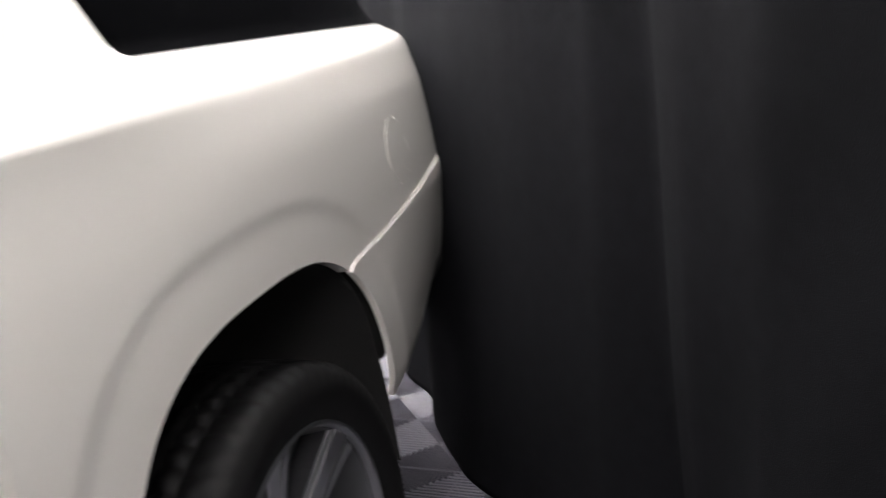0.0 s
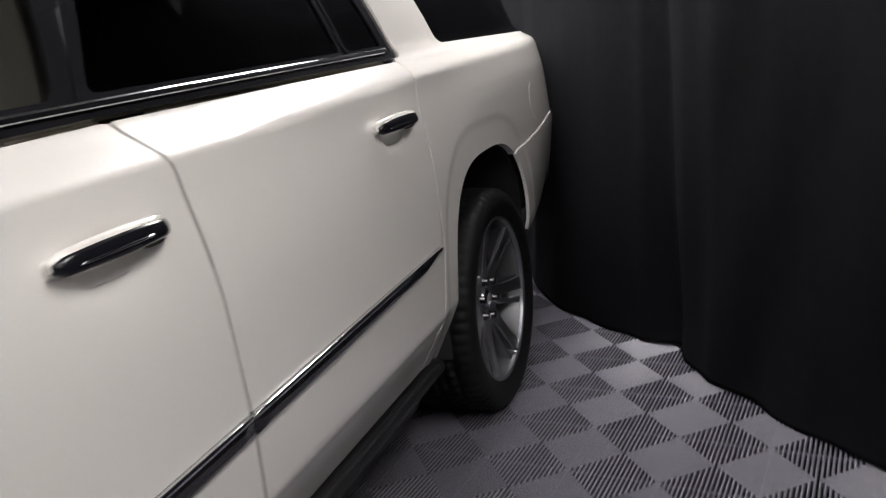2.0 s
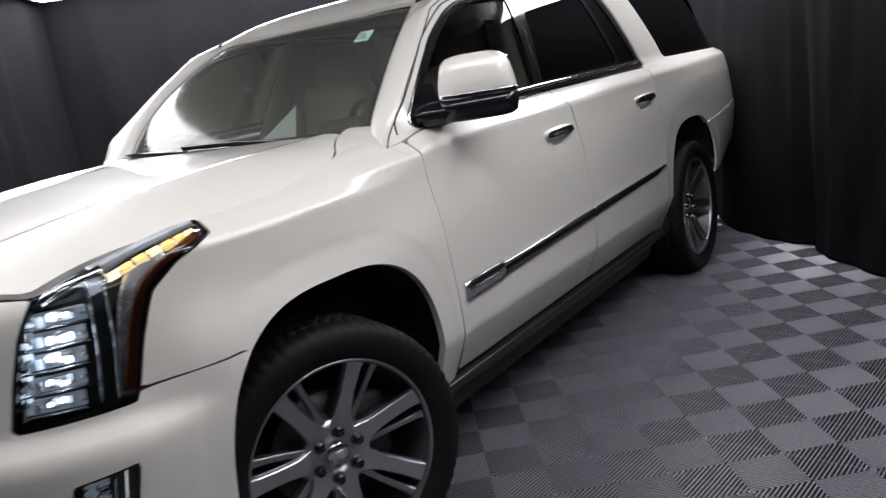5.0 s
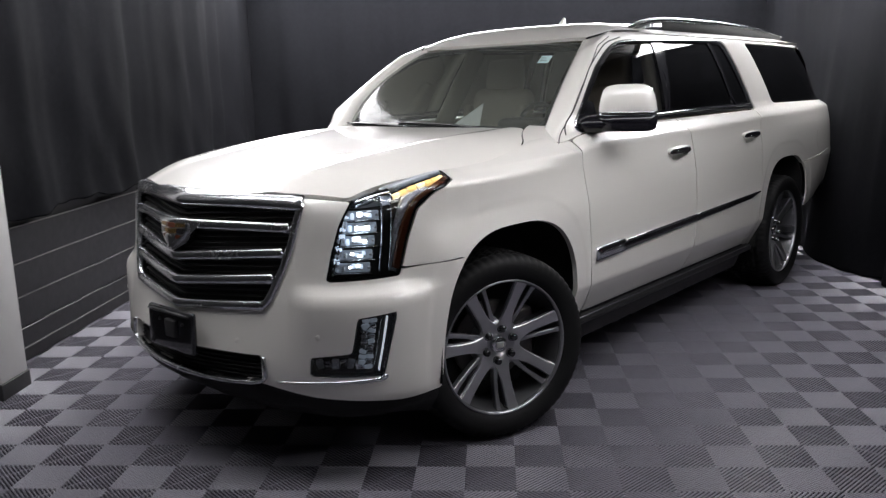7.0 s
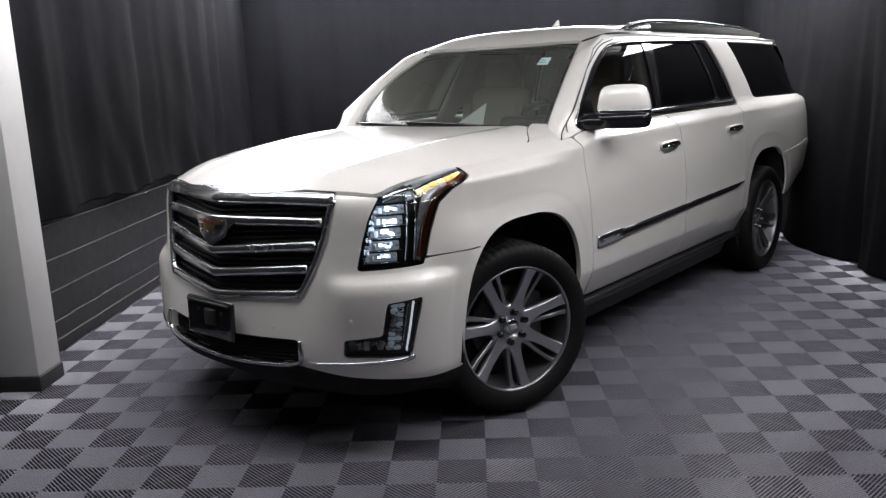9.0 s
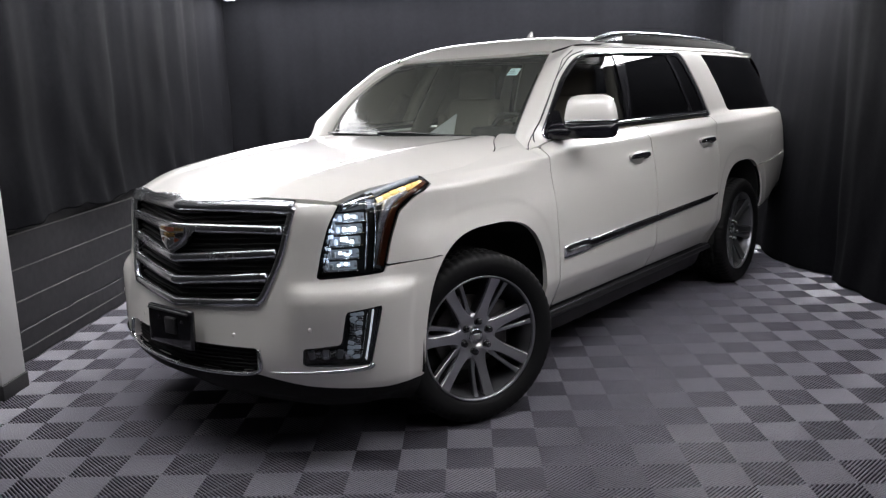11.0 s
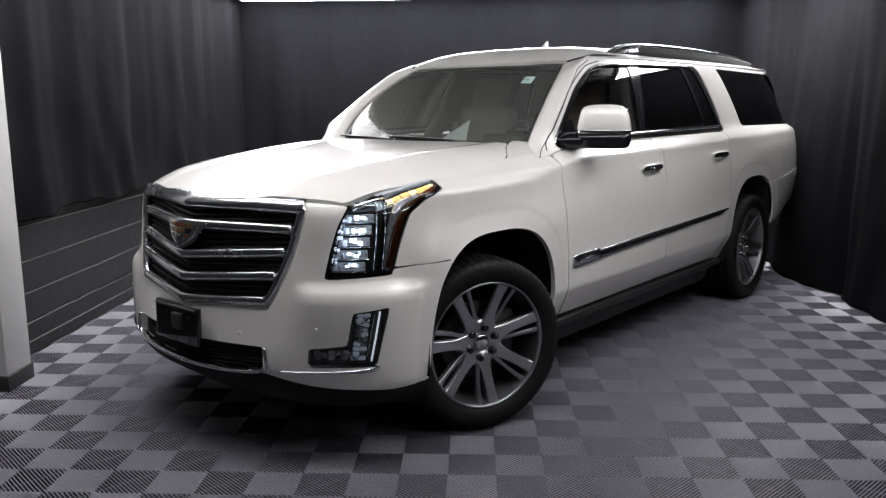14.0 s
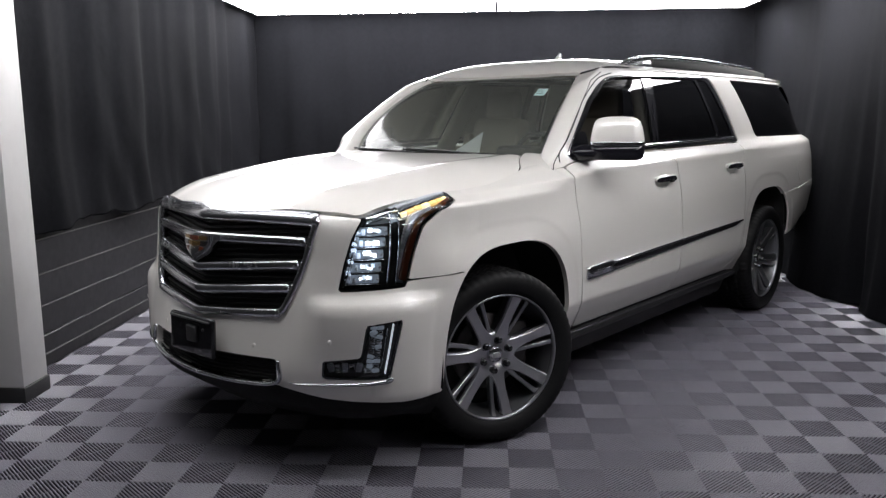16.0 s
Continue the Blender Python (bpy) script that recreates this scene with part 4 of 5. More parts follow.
CAB = ys(list(zip(EDGE_Y, EDGE_V)) + [(4.52, 1.79), (4.56, 1.50), (4.70, 1.30), (2.866, 1.30), (2.86, 1.307), (1.70, 1.3025), (0.82, 1.281), (0.60, 1.2655), (0.575, 1.2635)])


def union(a, b):
    return lambda u, v: np.minimum(a(u, v), b(u, v))


upper = cut(poly(CAB), poly(DLO, 0.04), poly(QGLASS, 0.03))
lower = cut(poly(QUARTER, 0, -SEAM_W), arch_sv(), fuel_ring)
both("body_side", panel(body, union(upper, lower), s_at(0.5), s_at(4.3) + 0.52, 0.36, 1.80, 0.0135, 0.025), PAINT, label="pearl white side body with pillars and rear quarter")
both("fuel_door", panel(body, lambda s, v: np.hypot(s - fuel_c[0], v - fuel_c[1]) - 0.077, fuel_c[0] - 0.1, fuel_c[0] + 0.1, 0.93, 1.13, 0.012, 0.02, 0.001), PAINT, label="round painted fuel filler door")


def ws_fn(x, t):
    k = x / 0.82
    q = 0.3 * k * k + 1.34 * k ** 8
    y = 0.50 + 0.42 * t + 0.26 * t * t + q * (0.174 - 0.142 * t)
    z = (1.285 - 0.015 * k * k) * (1 - t) + (1.744 - 0.010 * k * k) * t + 0.085 * t * (1 - t)
    return np.stack([x * (1 + 0.0122 * t - 0.215 * t * t), y, z], -1)


def roof_fn(x, y):
    zc = smooth_interp(y, ([0.93, 1.13, 1.26, 1.40, 1.56, 2.0, 2.6, 3.2, 4.0, 4.5, 4.8], [1.64, 1.722, 1.797, 1.845, 1.865, 1.882, 1.888, 1.883, 1.858, 1.815, 1.77]))
    ze = smooth_interp(y, ([1.10, 1.20, 1.28, 1.36, 1.50, 4.0, 4.5, 4.8], [1.70, 1.738, 1.765, 1.783, 1.790, 1.786, 1.774, 1.735]))
    q = np.abs(x) / 0.66
    return np.stack([x, y, zc - (zc - ze) * (0.25 * q ** 2 + 0.75 * q ** 6)], -1)


roof_out = [(-0.645, 1.28), (-0.60, 1.205), (-0.32, 1.181), (0, 1.172), (0.32, 1.181), (0.60, 1.205), (0.645, 1.28), (0.665, 1.55), (0.668, 4.2), (0.60, 4.60), (0, 4.66), (-0.60, 4.60), (-0.668, 4.2), (-0.665, 1.55)]
part("roof", panel(roof_fn, poly(roof_out), -0.68, 0.68, 1.15, 4.68, 0.025, 0.02), PAINT, label="pearl white roof panel")
for k in (1, -1):
    y = np.concatenate([[1.19, 1.22, 1.26], np.linspace(1.32, 1.66, 12)])
    edge = roof_fn(np.interp(y, [1.19, 1.22, 1.28, 1.40], [0.598, 0.616, 0.648, 0.660]), y) + np.array([0, 0, 0.001])
    part("roof_seam", tube(edge * np.array([k, 1, 1]), 0.0055, 6), SEAM, label="thin black roof joint strip")
part("headliner", panel(lambda x, y: roof_fn(x, y) - np.array([0, 0, 0.04]), poly(roof_out, grow=-0.02), -0.68, 0.68, 1.25, 4.62, 0.08, 0.004), HEADLINER)
ws = part("windshield", panel(ws_fn, poly([(-0.705, 0.0), (0.705, 0.0), (0.718, 0.985), (-0.718, 0.985)], 0.05), -0.82, 0.82, 0.0, 1.0, 0.04, 0.004, -0.006), CLEAR, label="clear windscreen with faint tint")
ws.visible_shadow = False
part("shade_band", panel(ws_fn, cut(poly([(-0.705, 0.0), (0.705, 0.0), (0.718, 0.985), (-0.718, 0.985)], 0.05), poly([(-0.690, 0.06), (0.690, 0.06), (0.703, 0.955), (-0.703, 0.955)], 0.06)), -0.82, 0.82, 0.0, 1.0, 0.015, 0.002, -0.009), BLACK_GLOSS, ws, "black printed border")
rows = []
for t in np.linspace(-0.16, 1, 28):
    k = max(t, 0)
    a = ws_fn(np.array([0.706 + 0.012 * k]), np.array([k]))[0]
    b = body(np.array([np.interp(k, np.linspace(0, 1, 5), EDGE_Y) + YOFF]), np.array([np.interp(k, np.linspace(0, 1, 5), EDGE_V)]))[0]
    if t < 0:
        a, b = a + np.array([0.02, -0.06, -0.04]) * -t / 0.16, b + np.array([-0.02, -0.06, -0.04]) * -t / 0.16
    n = np.cross(b - a, np.array([-0.15, 0.8, 0.55]))
    n /= np.linalg.norm(n)
    lift = 0.020 * min(1, max(0, (t + 0.16) / 0.3)) * (1 - 0.9 * k ** 3)
    rows.append([a - n * 0.02] + [a + (b - a) * q + n * lift * math.sin(math.pi * min(q, 1) ** 0.75) for q in np.linspace(0, 1.0, 7)] + [b - n * 0.03])
both("a_pillar", (np.array(rows).reshape(-1, 3), [(i * 9 + j, i * 9 + j + 1, (i + 1) * 9 + j + 1, (i + 1) * 9 + j) for i in range(27) for j in range(8)]), PAINT)
y = np.linspace(EDGE_Y[0] + 0.02, EDGE_Y[-1] - 0.06, 40)
both("pillar_gap", ribbon(body, np.stack([y + YOFF, np.interp(y, EDGE_Y, EDGE_V) - 0.014], -1), 0.0045, 0.002, 0.01), SEAM, label="thin black gap between door frame and pillar")
# cowl between hood and windscreen
part("cowl", (np.array([(x, y, zz) for x in np.linspace(-0.84, 0.84, 21) for y, zz in ((0.40 + 0.14 * (x / 0.8) ** 2, 1.255 - 0.02 * (x / 0.8) ** 2), (0.66 + 0.2 * (x / 0.8) ** 2, 1.272))]), [(2 * i, 2 * i + 2, 2 * i + 3, 2 * i + 1) for i in range(20)]), BLACK_PLASTIC)



def step_up(q):
    q = np.clip(q, 0, 1)
    return q * q * (3 - 2 * q)


def corner_fn(x, y):
    """The hood's surface carried on to the foot of the pillar."""
    p = hood_fn(x, y)
    p[..., 2] += 0.009 * step_up((y - 0.46) / 0.2) * step_up((x - 0.50) / 0.2) * (1 - step_up((x - 0.70) / 0.14))
    return p


CORNER_TOP = [(0.806, 0.285), (0.782, 0.34), (0.74, 0.39), (0.69, 0.46), (0.655, 0.53), (0.63, 0.60), (0.70, 0.68), (0.80, 0.66), (0.855, 0.58), (0.862, 0.45), (0.855, 0.30), (0.83, 0.24)]
both("cowl_corner", panel(corner_fn, poly(CORNER_TOP, 0, -SEAM_W), 0.60, 0.88, 0.22, 0.70, 0.012, 0.015), PAINT)

GLASS_F = ys([(0.70, 1.325), (1.632, 1.342), (1.762, 1.735), (1.48, 1.722), (1.26, 1.685), (1.045, 1.578), (0.84, 1.435), (0.735, 1.352)])
GLASS_R = ys([(1.70, 1.344), (2.61, 1.348), (2.555, 1.742), (1.895, 1.735)])
GLASS_S = ys([(2.655, 1.348), (2.875, 1.349), (2.805, 1.58), (2.754, 1.735), (2.600, 1.741)])
deep = lambda s, v: body(s, v, 0.014)
black = lambda s, v: body(s, v, 0.008)
both("window_frame", panel(black, cut(poly(DLO, 0.04), poly(GLASS_F, 0.03), poly(GLASS_R, 0.02), poly(GLASS_S, 0.015)), s_at(0.55), s_at(2.97), 1.26, 1.79, 0.012, 0.02), BLACK_GLOSS, label="gloss black window frame and pillar")
for outline, mat, name in ((GLASS_F, SIDE_CLEAR, "front_window"), (GLASS_R, PRIVACY, "rear_window"), (GLASS_S, PRIVACY, "vent_window")):
    ps_ = np.array(outline)
    both(name, panel(deep, poly(outline, 0.03, 0.01), ps_[:, 0].min() - 0.02, ps_[:, 0].max() + 0.02, 1.29, 1.78, 0.03, 0.004), mat)
both("quarter_window", panel(lambda s, v: body(s, v, 0.006), poly(QGLASS, 0.03, 0.002), s_at(3.15), s_at(4.3) + 0.5, 1.30, 1.78, 0.02, 0.004), PRIVACY, label="dark privacy glass wrapping the rear corner")
line = curve([(0.78 + YOFF, 1.308), (0.86 + YOFF, 1.311), (1.3 + YOFF, 1.321), (1.675 + YOFF, 1.327), (2.3 + YOFF, 1.332), (2.865 + YOFF, 1.335)], 80)
both("belt_chrome", ribbon(body, line, 0.014, 0.004, 0.014), CHROME, label="polished chrome belt moulding")
line = curve([(2.72 + YOFF, 1.757), (2.4 + YOFF, 1.755), (1.92 + YOFF, 1.747), (1.46 + YOFF, 1.731), (1.24 + YOFF, 1.697), (1.022 + YOFF, 1.600), (0.90 + YOFF, 1.520), (0.795 + YOFF, 1.443), (0.695 + YOFF, 1.363), (0.650 + YOFF, 1.324), (0.644 + YOFF, 1.298), (0.668 + YOFF, 1.282), (0.74 + YOFF, 1.284)], 130)
both("window_chrome", ribbon(body, line, 0.016, 0.006, 0.012), CHROME)
for a, b in (((1.665, 1.322), (1.83, 1.742)), ((2.636, 1.322), (2.578, 1.748))):
    both("pillar_strip", ribbon(black, [(a[0] + YOFF, a[1]), ((a[0] + b[0]) / 2 + YOFF + 0.004, (a[1] + b[1]) / 2), (b[0] + YOFF, b[1])], 0.006, 0.003, 0.01), DARK_CHROME)

line = curve([(0.575 + YOFF, 1.288), (0.600 + YOFF, 1.333), (0.638 + YOFF, 1.367), (0.737 + YOFF, 1.445), (0.845 + YOFF, 1.521), (0.963 + YOFF, 1.600), (1.185 + YOFF, 1.708), (1.40 + YOFF, 1.752)], 60)
both("pillar_gap", ribbon(body, line, 0.006, 0.0012, 0.006), SEAM)

# ---- side mouldings, handles, side step ----
for y0, y1, f in ((0.885, 1.742, 0), (1.752, 2.742, 1)):
    n = 24
    y = np.linspace(y0, y1, n)
    w = np.interp(y, [0.88, 2.62, 2.745], [0.056, 0.036, 0.008])
    top = np.interp(y, [0.88, 2.745], [0.728, 0.768])
    both("side_moulding", ribbon(body, np.stack([y + YOFF, top - w / 2], -1), w, 0.011, 0.006), BLACK_GLOSS, label="gloss black side moulding")
    both("moulding_chrome", ribbon(lambda s, v: body(s, v, -0.009), np.stack([y + YOFF, top - 0.006], -1), 0.012, 0.004, 0.006), CHROME)
name_plate = both("name_plate", ribbon(lambda s, v: body(s, v, -0.007), np.stack([np.linspace(0.622, 0.89, 8) + YOFF, np.linspace(0.699, 0.705, 8)], -1), 0.068, 0.007, 0.008), SATIN, label="satin chrome plate with lettering shown as bars")
for i in range(8):
    for k, par in ((1, name_plate[0]), (-1, name_plate[1])):
        d = on(0.685 + i * 0.021 + YOFF, 0.700, rbox(0.012, 0.003, 0.016, 0.001, 1), 0.0155, k)
        part("bar", d, CHROME, par)
for y, v in ((1.54, 1.122), (2.605, 1.145)):
    def grip(data, x=0.0, out=0.0, up=0.0, side=1):
        return on(y + YOFF, v, moved(data, pose(x, out, up)), 0.016, side, 0.13)

    def bowed(x0, x1, high, thick, out, drop):
        """A bowed, tapering bar with a rounded section."""
        rings = []
        for x in np.linspace(x0, x1, 17):
            e = (x / 0.120) ** 2
            end = min(1.0, 0.45 + 9 * min(x - x0, x1 - x) / (x1 - x0))
            a = np.linspace(0, 2 * math.pi, 14, endpoint=False)
            c, s = np.cos(a), np.sin(a)
            sq = lambda q: np.sign(q) * np.abs(q) ** 0.7
            rings.append(np.stack([np.full(14, x), out - 0.012 * e * e + thick * sq(c) * end, drop + high * (1 - 0.22 * e) * sq(s) * end], -1))
        return loft(rings)

    h = both("door_handle", grip(bowed(-0.120, 0.118, 0.021, 0.012, 0.027, 0.0)), PAINT, label="painted bar door handle with a gloss black face")
    for k, par in ((1, h[0]), (-1, h[1])):
        part("handle_base", grip(rbox(0.030, 0.030, 0.030, 0.012, 3), -0.100, 0.002, -0.002, k), PAINT, par)
        part("cup", grip(bowed(-0.080, 0.062, 0.037, 0.006, -0.013, -0.014), 0, 0, 0, k), PAINT, par, "shallow painted finger cup")
        part("mount", grip(rbox(0.034, 0.034, 0.034, 0.010, 2), 0.092, 0.004, -0.010, k), BLACK_PLASTIC, par)
        part("strip", grip(bowed(-0.119, 0.1195, 0.0175, 0.0125, 0.0300, -0.0050), 0, 0, 0, k), DARK_CHROME, par, "gloss black face")
        part("rib", grip(bowed(-0.085, 0.070, 0.0022, 0.003, 0.0405, -0.011), 0, 0, 0, k), CHROME, par)
step_prof = [(0.80, 0.386), (0.900, 0.386), (0.922, 0.384), (0.937, 0.378), (0.945, 0.368), (0.946, 0.356), (0.940, 0.345), (0.925, 0.337), (0.81, 0.332)]
steps = both("side_step", loft([[(x, y, zz) for x, zz in step_prof[::-1]] for y in (0.50, 0.52, 1.2, 2.0, 2.79, 2.81)]), STEP_BLACK, label="black running board with a bright edge")
for k, par in ((1, steps[0]), (-1, steps[1])):
    part("edge_strip", moved(rbox(0.010, 2.26, 0.006, 0.002, 1), pose(k * 0.936, 1.65, 0.3785)), ALLOY_DARK, par)
both("sill", panel(lambda s, v: body(s, v, 0.01), cut(poly(ys([(0.46, 0.405), (2.86, 0.405), (2.80, 0.22), (0.5, 0.22)])), arch_sv()), s_at(0.4), s_at(2.9), 0.2, 0.42, 0.04, 0.02), BLACK_PLASTIC)

# ---- inner shell, wheel wells, underside ----
both("inner_shell", panel(lambda s, v: body(s, v, 0.035), cut(poly([(0.0, 0.25), (s_at(2.9), 0.25), (s_at(3.0), 0.60), (s_at(4.0), 0.62), (RUN[-1], 0.68), (RUN[-1], 1.24), (s_at(3.5), 1.27), (s_at(0.62), 1.25), (s_at(0.4), 1.2), (1.05, 1.08), (0.0, 1.02)]), arch_sv(0.01)), 0.0, RUN[-1] - 0.01, 0.25, 1.28, 0.03, 0.005), SEAM)
part("underbody", moved(rbox(1.30, 5.2, 0.24, 0.05, 2), pose(0, 1.85, 0.36)), SEAM)
part("engine_bay", moved(rbox(1.40, 1.30, 0.42, 0.05, 2), pose(0, -0.10, 0.86)), SEAM)
for k in (1, -1):
    for cy in (0.015, 3.335):
        rows = []
        for a in np.linspace(-0.02, math.pi + 0.02, 40):
            c, s_ = abs(math.cos(a)) ** (2 / 2.9) * math.copysign(1, math.cos(a)), abs(math.sin(a)) ** (2 / 2.9) * math.copysign(1, math.sin(a))
            rows.append([(k * x, cy + c * 0.475, 0.395 + s_ * 0.548) for x in (0.955, 0.90, 0.5)] + [(k * 0.5, cy, 0.395)])
        f = [(i * 4 + j, i * 4 + j + 1, (i + 1) * 4 + j + 1, (i + 1) * 4 + j) for i in range(39) for j in range(3)]
        part("wheel_liner", (np.array(rows).reshape(-1, 3), f if k < 0 else [q[::-1] for q in f]), LINER)


# ---- wheels ----
def tyre_mesh():
    n = 330
    prof_ = [(0.285, 0.108), (0.297, 0.122), (0.320, 0.136), (0.350, 0.1425), (0.376, 0.139), (0.392, 0.129), (0.4015, 0.114), (0.4045, 0.092), (0.4055, 0.070), (0.3975, 0.067), (0.3975, 0.058), (0.4065, 0.055), (0.4075, 0.026), (0.3995, 0.023),
             (0.3995, 0.013), (0.4075, 0.010)]
    prof_ = prof_ + [(r_, -x_) for r_, x_ in prof_[::-1]]
    v, f = lathe(prof_, n)
    v = v.reshape(n, len(prof_), 3)
    for i in range(n):
        for j, (r_, x_) in enumerate(prof_):
            o = 0 if x_ > 0.06 else 3 if x_ > 0 else 1 if x_ > -0.06 else 4
            if r_ > 0.391 and (i - o) % 5 < 2:
                v[i, j, 1:] *= (r_ - (0.0042 if abs(x_) > 0.06 else 0.008)) / r_
    return v.reshape(-1, 3), f


def leg(rows):
    """A spoke bar pointing up (+z), face towards +x: rows of radius, offset, half width, face, thickness."""
    rings, b = [], 0.003
    for r_, o, hw, face, th in rows:
        rings.append([(face - th, o - hw * 0.8, r_), (face - b, o - hw, r_), (face, o - hw + b, r_), (face, o + hw - b, r_), (face - b, o + hw, r_), (face - th, o + hw * 0.8, r_)])
    return loft(rings)


BROAD = [(0.07, -0.003, 0.046, 0.066, 0.03), (0.098, -0.006, 0.035, 0.071, 0.034), (0.125, -0.010, 0.027, 0.076, 0.036), (0.16, -0.013, 0.0235, 0.083, 0.036), (0.21, -0.016, 0.0230, 0.094, 0.036), (0.262, -0.019, 0.0250, 0.107, 0.034), (0.290, -0.020, 0.0290, 0.115, 0.03)]
SLIM = [(0.100, 0.021, 0.016, 0.062, 0.03), (0.125, 0.028, 0.012, 0.066, 0.034), (0.16, 0.035, 0.0095, 0.073, 0.034), (0.21, 0.0415, 0.0095, 0.085, 0.034), (0.262, 0.0465, 0.0105, 0.099, 0.034), (0.290, 0.049, 0.015, 0.111, 0.03)]


def behind(rows, w, d, th):
    """The darker painted flank behind a spoke bar."""
    return [(r_, o, hw + w, face - d, th) for r_, o, hw, face, _ in rows]


WHEEL = {}
WHEEL["tyre"] = tyre_mesh()
WHEEL["lip"] = lathe([(0.300, 0.118), (0.2985, 0.126), (0.293, 0.127), (0.288, 0.120), (0.286, 0.108)], 84)
WHEEL["barrel"] = lathe([(0.286, 0.108), (0.284, 0.095), (0.272, 0.03), (0.268, -0.06), (0.285, -0.12)], 84)
WHEEL["hub"] = lathe([(0.0, 0.050), (0.040, 0.050), (0.045, 0.060), (0.090, 0.0685), (0.106, 0.066), (0.114, 0.050), (0.114, -0.02)], 56)
WHEEL["cap"] = lathe([(0.0, 0.074), (0.030, 0.073), (0.037, 0.069), (0.039, 0.05)], 36)


def wheel(m):
    w = new("wheel")
    w.parent = car
    w.matrix_basis = m
    tagged(w, "low tyre on a polished seven-spoke alloy rim")
    part("tyre", WHEEL["tyre"], RUBBER, w)
    part("rim", WHEEL["lip"], SATIN_ALLOY, w, "satin alloy rim lip")
    part("barrel", WHEEL["barrel"], SATIN_ALLOY, w, "satin rim barrel")
    part("hub", WHEEL["hub"], ALLOY, w)
    part("centre_cap", WHEEL["cap"], SATIN, w)
    part("cap_shield", moved(rbox(0.004, 0.034, 0.026, 0.001, 1), pose(0.075, 0, 0)), ENGRAVED, w)
    for i in range(7):
        r_ = pose(0, 0, 0, i * 360 / 7 + 29.5)
        sp = part("spoke", moved(leg(BROAD), r_), ALLOY, w, flat=True)
        part("spoke_flank", moved(leg(behind(BROAD, 0.004, 0.012, 0.055)), r_), ALLOY_DARK, sp, "dark painted spoke flank", True)
        part("spoke_rib", moved(leg(SLIM), r_), SATIN_ALLOY, w, flat=True)
    for i in range(6):
        a = i * 60 - 10
        part("lug_nut", moved(lathe([(0.0, 0.030), (0.010, 0.030), (0.0145, 0.026), (0.0155, 0.004), (0.019, 0.0)], 12), pose(0, 0, 0, a) @ pose(0.06, 0, 0.073)), BLACK_GLOSS, w)
        part("nut_seat", moved(lathe([(0.0175, 0.004), (0.0205, 0.003), (0.022, -0.004)], 16), pose(0, 0, 0, a) @ pose(0.064, 0, 0.073)), ALLOY_DARK, w)
    part("brake_disc", lathe([(0.10, 0.0), (0.18, 0.0), (0.182, -0.01), (0.182, -0.03), (0.10, -0.03)], 48), IRON, w)
    part("barrel_back", lathe([(0.0, -0.05), (0.27, -0.05)], 32), SEAM, w)
    part("caliper", moved(rbox(0.07, 0.11, 0.22, 0.02, 2), pose(-0.02, 0.155, 0.02)), IRON, w)
    part("valve", moved(lathe([(0.0, 0.03), (0.004, 0.029), (0.0045, 0.0)], 8), pose(0.10, 0.0, -0.272)), BLACK_PLASTIC, w)
    return w


STEER = -22.0
wheel(pose(0.858, -0.02, 0.4065, 0, 0, STEER))
wheel(pose(-0.858, 0.02, 0.4065, 0, 0, 180 + STEER))
wheel(pose(0.868, 3.302, 0.4065, 24))
wheel(pose(-0.868, 3.302, 0.4065, -40, 0, 180))

